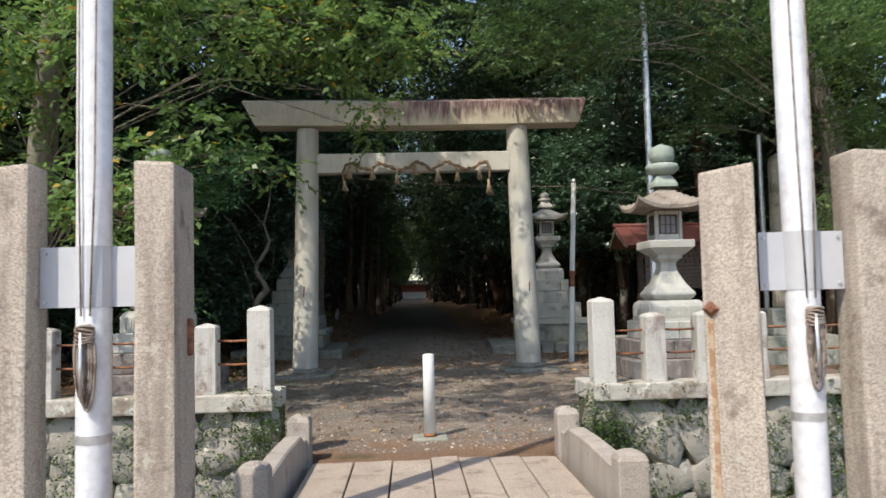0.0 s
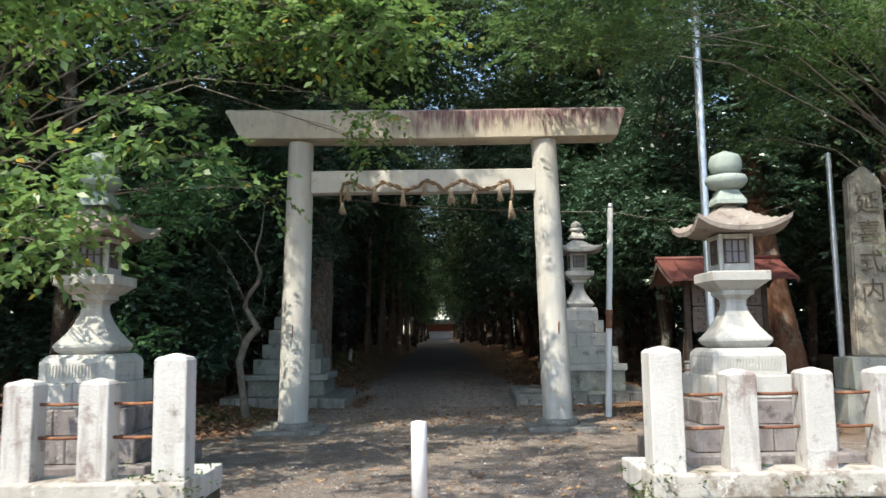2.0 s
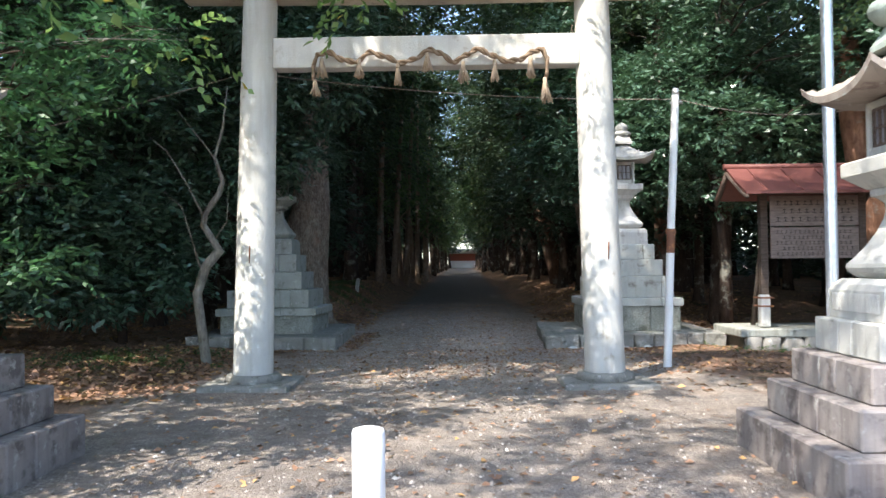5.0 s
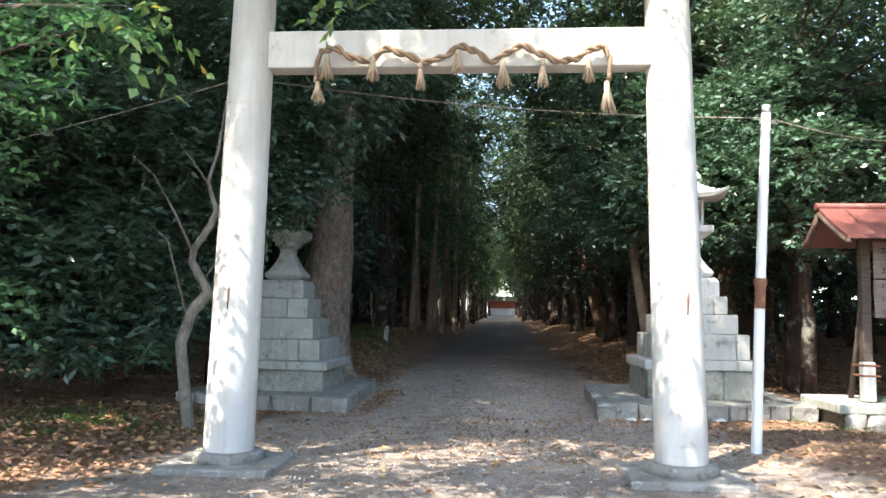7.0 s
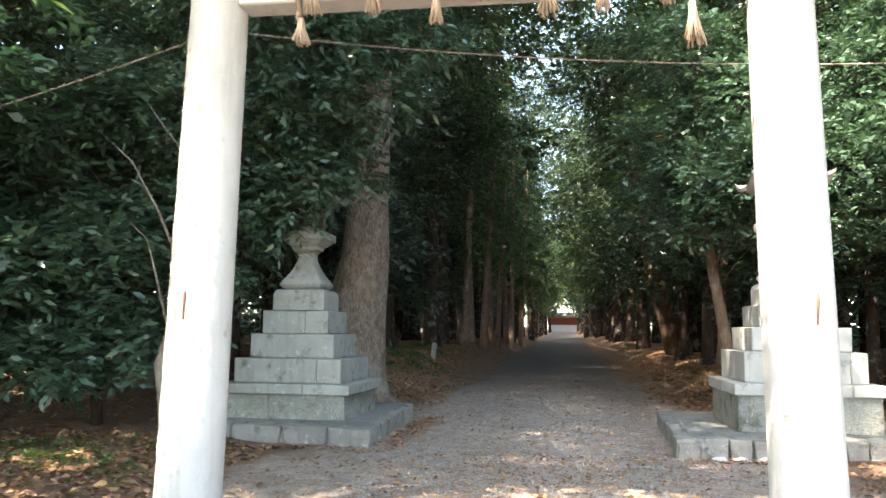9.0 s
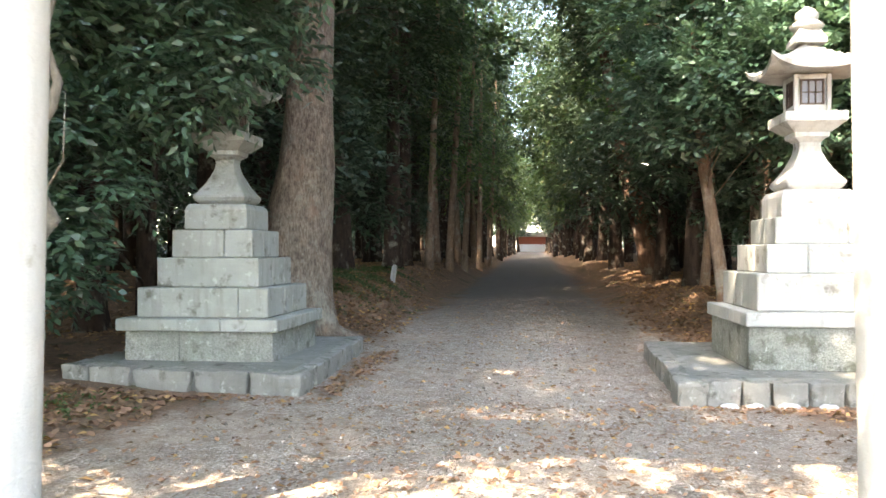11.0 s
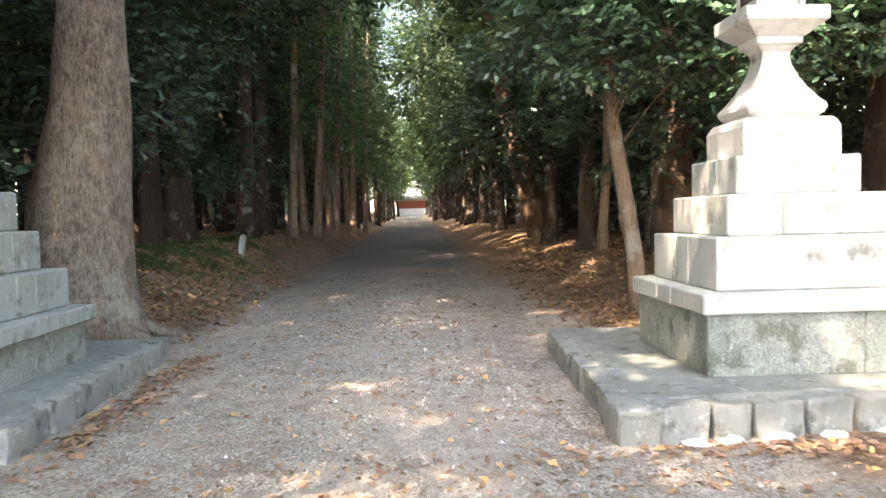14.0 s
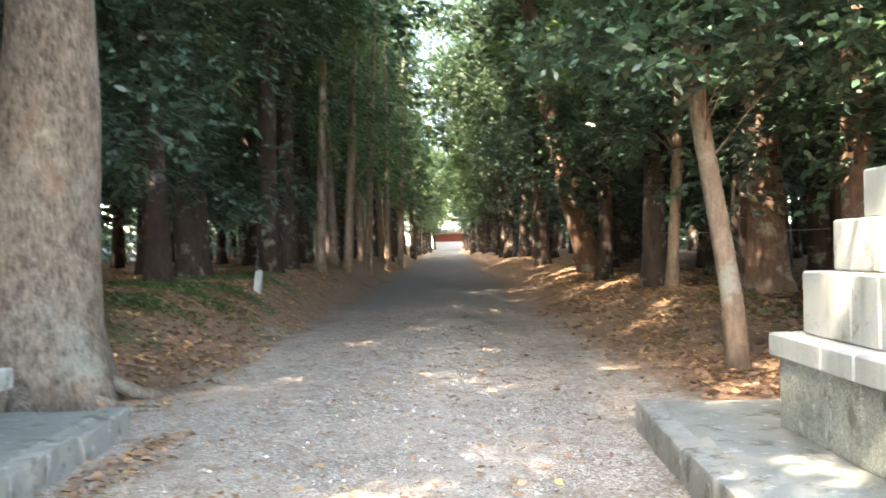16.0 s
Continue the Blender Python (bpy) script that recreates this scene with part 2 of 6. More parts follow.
def leaf_material(name, a, b, odd=None, gloss=0.35, share=0.3, odd_share=0.04, through_light=(0.34, 0.46, 0.09)):
    m = Mat(name, gloss, 0, 0.55)
    c = m.mix(m.island(), a, b)
    c = m.mix(m.ramp(m.noise(0.8, 3), 0.3, 0.7, 0, 0.35), c, tuple(v * 0.6 for v in a))
    if odd:
        rnd = m.math("FRACT", m.math("MULTIPLY", m.island(), 37.7))
        c = m.mix(m.math("LESS_THAN", rnd, odd_share), c, odd)
    m.done(c)
    tr = m.t.nodes.new("ShaderNodeBsdfTranslucent")
    glow = m.mix(0.32, c, through_light)
    m.link(glow, tr.inputs[0])
    mixer = m.t.nodes.new("ShaderNodeMixShader")
    mixer.inputs[0].default_value = share
    m.link(m.p.outputs[0], mixer.inputs[1])
    m.link(tr.outputs[0], mixer.inputs[2])
    m.link(mixer.outputs[0], m.t.nodes["Material Output"].inputs[0])
    return m.m


leaf_fresh = leaf_material("cherry_leaf", (0.12, 0.225, 0.075), (0.225, 0.335, 0.12), (0.48, 0.32, 0.04), 0.38, 0.5, 0.03, (0.28, 0.46, 0.10))
leaf_mid = leaf_material("maple_leaf", (0.08, 0.15, 0.05), (0.145, 0.22, 0.085), (0.2, 0.2, 0.05), 0.45, 0.4, 0.03, (0.22, 0.44, 0.11))
leaf_light = leaf_material("zelkova_leaf", (0.06, 0.115, 0.04), (0.115, 0.175, 0.06), (0.18, 0.18, 0.06), 0.5, 0.26, 0.04, (0.24, 0.40, 0.09))
leaf_dark = leaf_material("camellia_leaf", (0.056, 0.118, 0.074), (0.098, 0.165, 0.106), None, 0.28, 0.2, 0.04, (0.16, 0.32, 0.10))
leaf_cedar = leaf_material("cedar_needle", (0.036, 0.075, 0.038), (0.066, 0.108, 0.052), (0.13, 0.11, 0.05), 0.6, 0.2, 0.04, (0.18, 0.30, 0.08))
# Darker copy of leaf_dark: the deep wood's shade is put into its colour.
leaf_shaded = leaf_material("shaded_evergreen_leaf", (0.036, 0.078, 0.048), (0.064, 0.108, 0.068), None, 0.35, 0.16, 0.04, (0.12, 0.26, 0.08))
leaf_frond = leaf_material("hornbeam_leaf", (0.05, 0.13, 0.06), (0.10, 0.20, 0.09), None, 0.45, 0.36, 0.04, (0.14, 0.42, 0.12))
leaf_vine = leaf_material("ivy_leaf", (0.04, 0.085, 0.022), (0.085, 0.14, 0.04), None, 0.45, 0.3)
leaf_dead = leaf_material("dead_leaf", (0.24, 0.13, 0.08), (0.42, 0.235, 0.145), (0.55, 0.32, 0.13), 0.8, 0.12, 0.13)


def ground_material():
    m = Mat("gravel_and_earth", 0.95, 0, 0.2)
    cells = m.voronoi(58, out="Color")
    bw = m.t.nodes.new("ShaderNodeRGBToBW")
    m.link(cells, bw.inputs[0])
    peb = bw.outputs[0]
    edge = m.voronoi(58)
    grav = m.mix(m.ramp(peb, 0.2, 0.8), (0.22, 0.18, 0.15), (0.80, 0.70, 0.60))
    fine = m.noise(240, 3, 0.7)
    grav = m.mix(m.ramp(fine, 0.4, 0.6, 0, 0.6), grav, (0.28, 0.22, 0.17))
    grav = m.mix(m.ramp(m.noise(0.7, 6, 0.7), 0.42, 0.62, 0, 0.65), grav, (0.50, 0.40, 0.315))
    grav = m.mix(m.ramp(m.noise(3.6, 7, 0.8), 0.47, 0.61, 0, 0.7), grav, (0.26, 0.185, 0.135))
    grav = m.mix(m.ramp(m.noise(18, 5, 0.75), 0.56, 0.66, 0, 0.75), grav, (0.17, 0.135, 0.105))
    track = m.ramp(m.math("ABSOLUTE", m.math("ADD", m.math("SUBTRACT", m.axis(0), 0.75), m.ramp(m.noise(0.5, 4), 0.2, 0.8, -0.9, 0.9))), 0.9, 0.25, 0, 0.55)
    grav = m.mix(m.math("MULTIPLY", track, m.ramp(m.noise(6, 5, 0.7), 0.35, 0.6)), grav, (0.56, 0.48, 0.40))
    # Gravel mixes to a darker grey nearer than about y 18.
    near_dark = m.math("MULTIPLY", m.ramp(m.math("ADD", m.axis(1), m.ramp(m.noise(0.8, 5), 0.2, 0.8, -2.5, 2.5)), 18.0, 15.5), m.ramp(m.noise(1.1, 6, 0.7), 0.3, 0.6, 0.5, 1.0))
    grav = m.mix(m.math("MULTIPLY", near_dark, 0.70), grav, (0.125, 0.115, 0.108))
    # Dark soil and the wood's shade, both put into the far path's colour.
    wear_or_shade = m.math("MULTIPLY", m.ramp(m.math("ADD", m.axis(1), m.ramp(m.noise(0.4, 5), 0.2, 0.8, -4.0, 4.0)), 27.0, 38.0), 0.8)
    grav = m.mix(wear_or_shade, grav, (0.125, 0.115, 0.105))
    needles = m.math("MULTIPLY", m.ramp(m.math("ADD", m.axis(1), m.ramp(m.noise(2.2, 6, 0.7), 0.2, 0.8, -1.6, 1.6)), 9.6, 8.2), 0.8)
    grav = m.mix(needles, grav, m.mix(m.noise(50, 4, 0.7), (0.16, 0.075, 0.045), (0.36, 0.22, 0.13)))
    earth = m.mix(m.noise(7, 6, 0.7), (0.12, 0.082, 0.06), (0.28, 0.18, 0.125))
    earth = m.mix(m.ramp(m.noise(38, 4, 0.7), 0.5, 0.6), earth, (0.36, 0.22, 0.13))
    earth = m.mix(m.ramp(m.noise(1.6, 5), 0.55, 0.66, 0, 0.7), earth, (0.055, 0.075, 0.03))
    x, y = m.axis(0), m.axis(1)
    off = m.math("ABSOLUTE", m.math("SUBTRACT", x, 0.45))
    wide = m.math("SUBTRACT", m.ramp(y, 15.5, 21.0, 3.9, 2.75), m.ramp(y, 25.0, 36.0, 0.0, 0.65))
    gap = m.math("ADD", m.math("SUBTRACT", off, wide), m.ramp(m.noise(1.4, 5), 0.2, 0.8, -0.6, 0.6))
    forecourt = m.ramp(m.math("ADD", y, m.ramp(m.noise(0.9, 4), 0.2, 0.8, -1.5, 1.5)), 13.8, 15.2)
    out = m.math("MULTIPLY", m.ramp(gap, -0.25, 0.35), m.math("MAXIMUM", forecourt, m.ramp(m.math("MULTIPLY", x, -1.0), 2.6, 3.8)))
    ditch = m.math("MULTIPLY", m.ramp(y, 8.5, 8.2), 0.85)
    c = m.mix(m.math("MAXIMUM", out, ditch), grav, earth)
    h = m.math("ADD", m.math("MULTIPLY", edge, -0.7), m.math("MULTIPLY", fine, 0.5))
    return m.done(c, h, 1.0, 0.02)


ground_mat = ground_material()


def pebble_material():
    m = Mat("pebble", 0.9, 0, 0.25)
    c = m.mix(m.math("POWER", m.island(), 2.0), (0.15, 0.125, 0.105), (0.66, 0.60, 0.54))
    return m.done(m.mix(m.ramp(m.noise(300, 2), 0.4, 0.6, 0, 0.4), c, (0.22, 0.17, 0.13)))


pebble = pebble_material()


# ---- builders ----
def mesh_of(name, verts, faces, smooth=False):
    me = bpy.data.meshes.new(name)
    me.from_pydata([tuple(v) for v in verts], [], [tuple(int(i) for i in f) for f in faces])
    if smooth:
        me.polygons.foreach_set("use_smooth", [True] * len(me.polygons))
    return me


def quads_mesh(name, verts, smooth=False):
    """A mesh of loose quads from an array (n, 4, 3)."""
    n = len(verts)
    me = bpy.data.meshes.new(name)
    me.vertices.add(n * 4)
    me.vertices.foreach_set("co", np.asarray(verts, dtype=np.float32).ravel())
    me.loops.add(n * 4)
    me.loops.foreach_set("vertex_index", np.arange(n * 4, dtype=np.int32))
    me.polygons.add(n)
    me.polygons.foreach_set("loop_start", np.arange(0, n * 4, 4, dtype=np.int32))
    me.update(calc_edges=True)
    return me


def data_part(name, me, material, parent=None, label="", m=None):
    if not me.materials:
        me.materials.append(material)
    ob = new(name, me)
    if m is not None:
        ob.matrix_basis = m
    if parent is not None:
        ob.parent = parent
    if label:
        ob["label"] = label
    return ob


def part(name, bm, material, parent=None, label=""):
    me = bpy.data.meshes.new(name)
    bm.to_mesh(me)
    bm.free()
    return data_part(name, me, material, parent, label)


def thing(name, x, y, z, label, category, group="", kind="", turn=0):
    ob = new(name)
    ob.empty_display_size = 0.1
    ob.matrix_basis = pose(x, y, z, 0, 0, turn)
    return tagged(ob, label, category, group, kind)


def box(bm, x0, x1, y0, y1, z0, z1, bevel=0.012, seg=1):
    made = bmesh.ops.create_cube(bm, size=1.0)["verts"]
    for v in made:
        v.co = Vector((x0 + (v.co.x + 0.5) * (x1 - x0), y0 + (v.co.y + 0.5) * (y1 - y0), z0 + (v.co.z + 0.5) * (z1 - z0)))
    if bevel:
        edges = list({e for v in made for e in v.link_edges})
        bmesh.ops.bevel(bm, geom=edges, offset=bevel, segments=seg, affect="EDGES", profile=0.6)
    return bm


def boxed(x0, x1, y0, y1, z0, z1, bevel=0.012, seg=1):
    return box(bmesh.new(), x0, x1, y0, y1, z0, z1, bevel, seg)


def chipped(bm, amount, scale=3.0, cuts=2, seed=0.0):
    """Split the long edges and push the points about, for hand-cut stone."""
    bmesh.ops.subdivide_edges(bm, edges=[e for e in bm.edges if e.calc_length() > 0.12], cuts=cuts, use_grid_fill=True)
    for v in bm.verts:
        v.co += noise.noise_vector(v.co * scale + Vector((seed, seed * 1.7, 0))) * amount
    return bm


def square_ring(half, z, corner=0.12, round_=False):
    if round_:
        return [(half * math.cos(a), half * math.sin(a), z) for a in (i * math.tau / 24 for i in range(24))]
    c, pts = half * corner, []
    for sx, sy, a0 in ((1, 1, 0), (-1, 1, 90), (-1, -1, 180), (1, -1, 270)):
        for k in range(4):
            a = radians(a0 + k * 30)
            pts.append((sx * (half - c) + c * math.cos(a), sy * (half - c) + c * math.sin(a), z))
    return pts


def loft(name, rows, round_=False, corner=0.12, smooth=True):
    """rows: (half width, height), bottom to top; a closed square or round turning."""
    rings = [square_ring(h, z, corner, round_) for h, z in rows]
    n = len(rings[0])
    verts = [p for r in rings for p in r]
    faces = [(i * n + j, i * n + (j + 1) % n, (i + 1) * n + (j + 1) % n, (i + 1) * n + j) for i in range(len(rings) - 1) for j in range(n)]
    faces += [tuple(range(n - 1, -1, -1)), tuple(range((len(rings) - 1) * n, len(rings) * n))]
    return mesh_of(name, verts, faces, smooth and round_)


def tube(points, radii, sides=10, wobble=0.0, seed=0.0, flare=0):
    """Vertices and faces of a tapered tube along points."""
    pts = [Vector(p) for p in points]
    if sides >= 16 and not wobble:
        # Close rings at both ends keep the long sides' shading straight.
        pts = [pts[0], pts[0].lerp(pts[1], 0.01)] + pts[1:-1] + [pts[-1].lerp(pts[-2], 0.01), pts[-1]]
        radii = [radii[0], radii[0]] + list(radii[1:-1]) + [radii[-1], radii[-1]]
    verts, faces, side = [], [], Vector((1, 0, 0.01))
    for i, p in enumerate(pts):
        d = (pts[min(i + 1, len(pts) - 1)] - pts[max(i - 1, 0)]).normalized()
        side = (side - d * side.dot(d)).normalized()
        up = d.cross(side)
        for j in range(sides):
            a = j * math.tau / sides
            r = radii[i]
            if wobble:
                r *= 1 + wobble * noise.noise(Vector((math.cos(a) * 1.6 + seed, math.sin(a) * 1.6, p.z * 0.35 + seed)))
                if flare and i < 3:
                    r *= 1 + (0.22, 0.12, 0.05)[i] * math.sin(a * flare + seed)
            verts.append(p + side * (math.cos(a) * r) + up * (math.sin(a) * r))
    for i in range(len(pts) - 1):
        for j in range(sides):
            faces.append((i * sides + j, i * sides + (j + 1) % sides, (i + 1) * sides + (j + 1) % sides, (i + 1) * sides + j))
    faces.append(tuple(range(sides - 1, -1, -1)))
    faces.append(tuple(range((len(pts) - 1) * sides, len(pts) * sides)))
    return verts, faces


def tubes_mesh(name, tubes):
    verts, faces = [], []
    for v, f in tubes:
        k = len(verts)
        verts += v
        faces += [tuple(i + k for i in q) for q in f]
    me = mesh_of(name, verts, faces)
    me.polygons.foreach_set("use_smooth", [len(f) == 4 for f in faces])
    return me


def smoothstep(a, b, v):
    t = np.clip((v - a) / (b - a), 0, 1)
    return t * t * (3 - 2 * t)


# ---- the ground ----
def ground_height(x, y):
    """Height of the ground; takes numbers or arrays."""
    x, y = np.asarray(x, dtype=float), np.asarray(y, dtype=float)
    z = -0.10 + 0.10 * smoothstep(9.5, 17.5, y) + 0.013 * np.clip(y - 26, 0, 130)
    close = 0.6 * smoothstep(25, 36, y)
    left = smoothstep(0.0, 1.9, -2.35 + close - x) * 0.80 * smoothstep(25.5, 31, y)
    right = smoothstep(0.0, 2.2, x - 3.1 + close) * 0.62 * smoothstep(25.0, 31, y)
    lump = 0.05 * np.sin(x * 1.7 + y * 0.6) * np.sin(y * 1.1 - x * 0.4)
    away = np.clip(np.abs(x - 0.4) - 3.2, 0, 1) * smoothstep(13, 17, y)
    camber = -0.02 * np.clip((x - 0.4) / 2.5, -1, 1) ** 2
    z = z + left + right + lump * away + camber * smoothstep(24, 28, y)
    z = z + 0.10 * smoothstep(-3.2, -5.5, x) * smoothstep(14, 17, y)
    ditch = smoothstep(5.0, 5.35, y) * (1 - smoothstep(8.25, 8.45, y))
    ditch = ditch * np.maximum(1 - smoothstep(7.3, 7.6, y), smoothstep(1.25, 1.45, np.abs(x - 0.22)))
    return z - 1.35 * ditch


def axis_steps(*spans):
    out = []
    for a, b, n in spans:
        out += list(np.linspace(a, b, n, endpoint=False))
    return np.array(out + [spans[-1][1]])


def build_ground():
    xs = axis_steps((-3000, -60, 6), (-60, -12, 24), (-12, 14, 120), (14, 60, 24), (60, 3000, 6))
    ys = axis_steps((-3000, -40, 6), (-40, 3, 16), (3, 40, 190), (40, 70, 60), (70, 170, 60), (170, 3000, 8))
    gx, gy = np.meshgrid(xs, ys)
    gz = ground_height(gx, gy)
    n = len(xs)
    verts = np.stack([gx.ravel(), gy.ravel(), gz.ravel()], 1)
    i = (np.arange(len(ys) - 1)[:, None] * n + np.arange(n - 1)[None, :]).ravel()
    faces = np.stack([i, i + 1, i + n + 1, i + n], 1)
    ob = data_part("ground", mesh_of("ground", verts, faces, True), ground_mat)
    tagged(ob, "grey gravel approach with brown leaf litter and low earth banks", "ground", kind="structure")


build_ground()


# ---- the torii gate ----
def build_torii():
    gate = thing("torii_gate", 0.27, 16.32, -0.02, "pale stone shrine gate with a stained top beam", "torii gate")
    for side, x0, x1 in ((-1, -2.43, -2.31), (1, 2.16, 2.05)):
        rows = [(0.258, 0.17), (0.256, 0.6), (0.245, 2.4), (0.232, 4.1), (0.222, 5.09)]
        me = tubes_mesh("column", [tube([(x0 + (x1 - x0) * (z - 0.17) / 5.0, 0, z) for r, z in rows], [r for r, z in rows], 32)])
        column = data_part("column", me, torii_stone, gate)
        foot = part("foot_slab", chipped(boxed(x0 - 0.58, x0 + 0.58, -0.56, 0.52, -0.02, 0.075, 0.02), 0.02), kerb_granite, gate, "weathered square foot slab")
        ring = data_part("column_base", loft("column_base", [(0.37, 0.06), (0.36, 0.15), (0.33, 0.175)], True), kerb_granite, gate)
        ring.location = (x0, 0, 0)
        wear = tubes_mesh("rust_mark", [tube([(x0 + 0.02, -0.250, 1.62), (x0 + 0.025, -0.251, 1.78), (x0 + 0.03, -0.252, 1.84)], [0.006, 0.012, 0.008], 6)])
        data_part("rust_mark", wear, rust, gate, "rusty iron pin in the column")
    # The top beam: a long five-sided bar with slanted ends.
    sec = [(-0.28, 5.12), (0.28, 5.12), (0.32, 5.60), (0.0, 5.72), (-0.32, 5.60)]
    verts, cols = [], [(-3.62, 0.27), (-2.4, 0.0), (-1.2, 0.0), (0.0, 0.0), (1.2, 0.0), (2.4, 0.0), (3.49, -0.16)]
    for i, (x, slant) in enumerate(cols):
        for y, z in sec:
            end = (z - 5.62) / 0.5
            verts.append((x - slant * end, y, z - 0.03 * (1 - abs(x) / 3.6) - 0.012 * x / 3.5))
    n = len(sec)
    faces = [(i * n + j, (i + 1) * n + j, (i + 1) * n + (j + 1) % n, i * n + (j + 1) % n) for i in range(len(cols) - 1) for j in range(n)]
    faces += [tuple(range(n)), tuple(range(len(cols) * n - 1, (len(cols) - 1) * n - 1, -1))]
    bm = bmesh.new()
    bm.from_mesh(mesh_of("beam", verts, faces))
    bmesh.ops.recalc_face_normals(bm, faces=bm.faces)
    bmesh.ops.bevel(bm, geom=list(bm.edges), offset=0.012, segments=1, affect="EDGES")
    part("top_beam", bm, kasagi_stone, gate, "long stained top beam with slanted ends")
    part("tie_beam", boxed(-2.12, 1.88, -0.13, 0.13, 4.16, 4.56, 0.012), torii_stone, gate)
    return gate


build_torii()


def build_rope():
    """The straw rope on the tie beam: two twisted strands and hanging tassels."""
    rope = thing("sacred_rope", 0.17, 16.14, 4.16, "twisted straw rope with tassels hung on a stone beam", "straw rope")
    path = [(-1.47, -0.20), (-1.48, -0.02), (-1.42, 0.13), (-1.28, 0.16), (-1.10, 0.06), (-0.92, 0.02), (-0.74, 0.15), (-0.55, 0.09), (-0.34, 0.00),
            (-0.16, 0.05), (0.03, 0.17), (0.17, 0.12), (0.34, 0.0), (0.5, 0.09), (0.66, 0.17), (0.84, 0.08), (1.03, 0.0), (1.20, 0.02), (1.36, 0.12), (1.48, 0.15), (1.55, 0.02), (1.53, -0.22)]
    fine = []
    for i in range(len(path) - 1):
        for k in range(6):
            f = k / 6
            s = f * f * (3 - 2 * f)
            fine.append((path[i][0] + (path[i + 1][0] - path[i][0]) * f, path[i][1] + (path[i + 1][1] - path[i][1]) * s))
    for strand in range(2):
        pts = []
        for i, (x, z) in enumerate(fine):
            a = i * 0.75 + strand * math.pi
            pts.append((x + 0.004 * math.sin(a), -0.03 + 0.021 * math.cos(a), z + 0.021 * math.sin(a)))
        data_part("strand", tubes_mesh("strand", [tube(pts, [0.022] * len(pts), 7)]), straw, rope)
    for x, top, length, wide in ((-1.45, -0.20, 0.22, 0.09), (-1.36, 0.08, 0.26, 0.08), (-0.88, 0.06, 0.26, 0.08), (-0.38, 0.01, 0.30, 0.06), (0.0, 0.12, 0.24, 0.09),
                                 (0.46, 0.0, 0.27, 0.10), (0.87, 0.02, 0.28, 0.06), (1.33, 0.06, 0.28, 0.06), (1.51, -0.22, 0.32, 0.10)):
        rng = random.Random(int(x * 100) + 500)
        stems = []
        for k in range(26):
            a, r = rng.random() * math.tau, wide * math.sqrt(rng.random())
            lo = top - length * (0.85 + 0.2 * rng.random())
            stems.append(tube([(x + 0.012 * math.cos(a), -0.045 + 0.012 * math.sin(a), top), (x + 0.3 * r * math.cos(a), -0.045 + 0.3 * r * math.sin(a), top - length * 0.35),
                               (x + r * math.cos(a), -0.045 + r * 0.7 * math.sin(a), lo)], [0.012, 0.012, 0.007], 4))
        tassel = data_part("tassel", tubes_mesh("tassel", stems), pale_straw, rope)
        data_part("binding", tubes_mesh("binding", [tube([(x, -0.045, top - length * 0.28), (x, -0.045, top - length * 0.20)], [0.026, 0.024], 8)]), straw, tassel)


build_rope()


# ---- stone lanterns ----
def lid_mesh(half, drop, lift, thick):
    n, top, low = 17, [], []
    for i in range(n):
        for j in range(n):
            u, v = 2 * i / (n - 1) - 1, 2 * j / (n - 1) - 1
            r = max(abs(u), abs(v))
            c = min(abs(u), abs(v)) / r if r else 0
            z = drop * (1 - (0.55 * r + 0.45 * math.sin(r * math.pi / 2)) ** 1.15) + lift * r ** 4 * c ** 3
            k = half * (1 - 0.06 * (1 - c) * r ** 3)
            top.append((u * k, v * k, z + thick))
            low.append((u * k * 0.985, v * k * 0.985, lift * r ** 4 * c ** 3 + 0.02 * (1 - r)))
    verts, faces = top + low, []
    for i in range(n - 1):
        for j in range(n - 1):
            a = i * n + j
            faces.append((a, a + n, a + n + 1, a + 1))
            b = a + n * n
            faces.append((b, b + 1, b + n + 1, b + n))
    rim = [j for j in range(n)] + [i * n + n - 1 for i in range(1, n)] + [(n - 1) * n + j for j in range(n - 2, -1, -1)] + [i * n for i in range(n - 2, 0, -1)]
    for a, b in zip(rim, rim[1:] + rim[:1]):
        faces.append((a, b, b + n * n, a + n * n))
    return mesh_of("lid", verts, faces)


def add_blocks(parent, half, z0, z1, material, joints, seed):
    """One course of a stepped base: a ring of cut blocks round a core."""
    depth = half * 0.8
    f = [-half] + [half * j for j in joints] + [half]
    for sy in (-1, 1):
        for a, b in zip(f[:-1], f[1:]):
            y0, y1 = (-half, -half + depth) if sy < 0 else (half - depth, half)
            part("block", boxed(a + 0.003, b - 0.003, y0 + (0.004 if sy > 0 else 0), y1 - (0 if sy > 0 else 0.0), z0 + 0.002, z1, 0.014), material, parent)
    inner = half - depth - 0.004
    if inner > 0.05:
        for sx in (-1, 1):
            x0, x1 = (-half, -0.003) if sx < 0 else (0.003, half)
            part("block", boxed(x0, x1, -inner, inner, z0 + 0.002, z1, 0.014), material, parent)


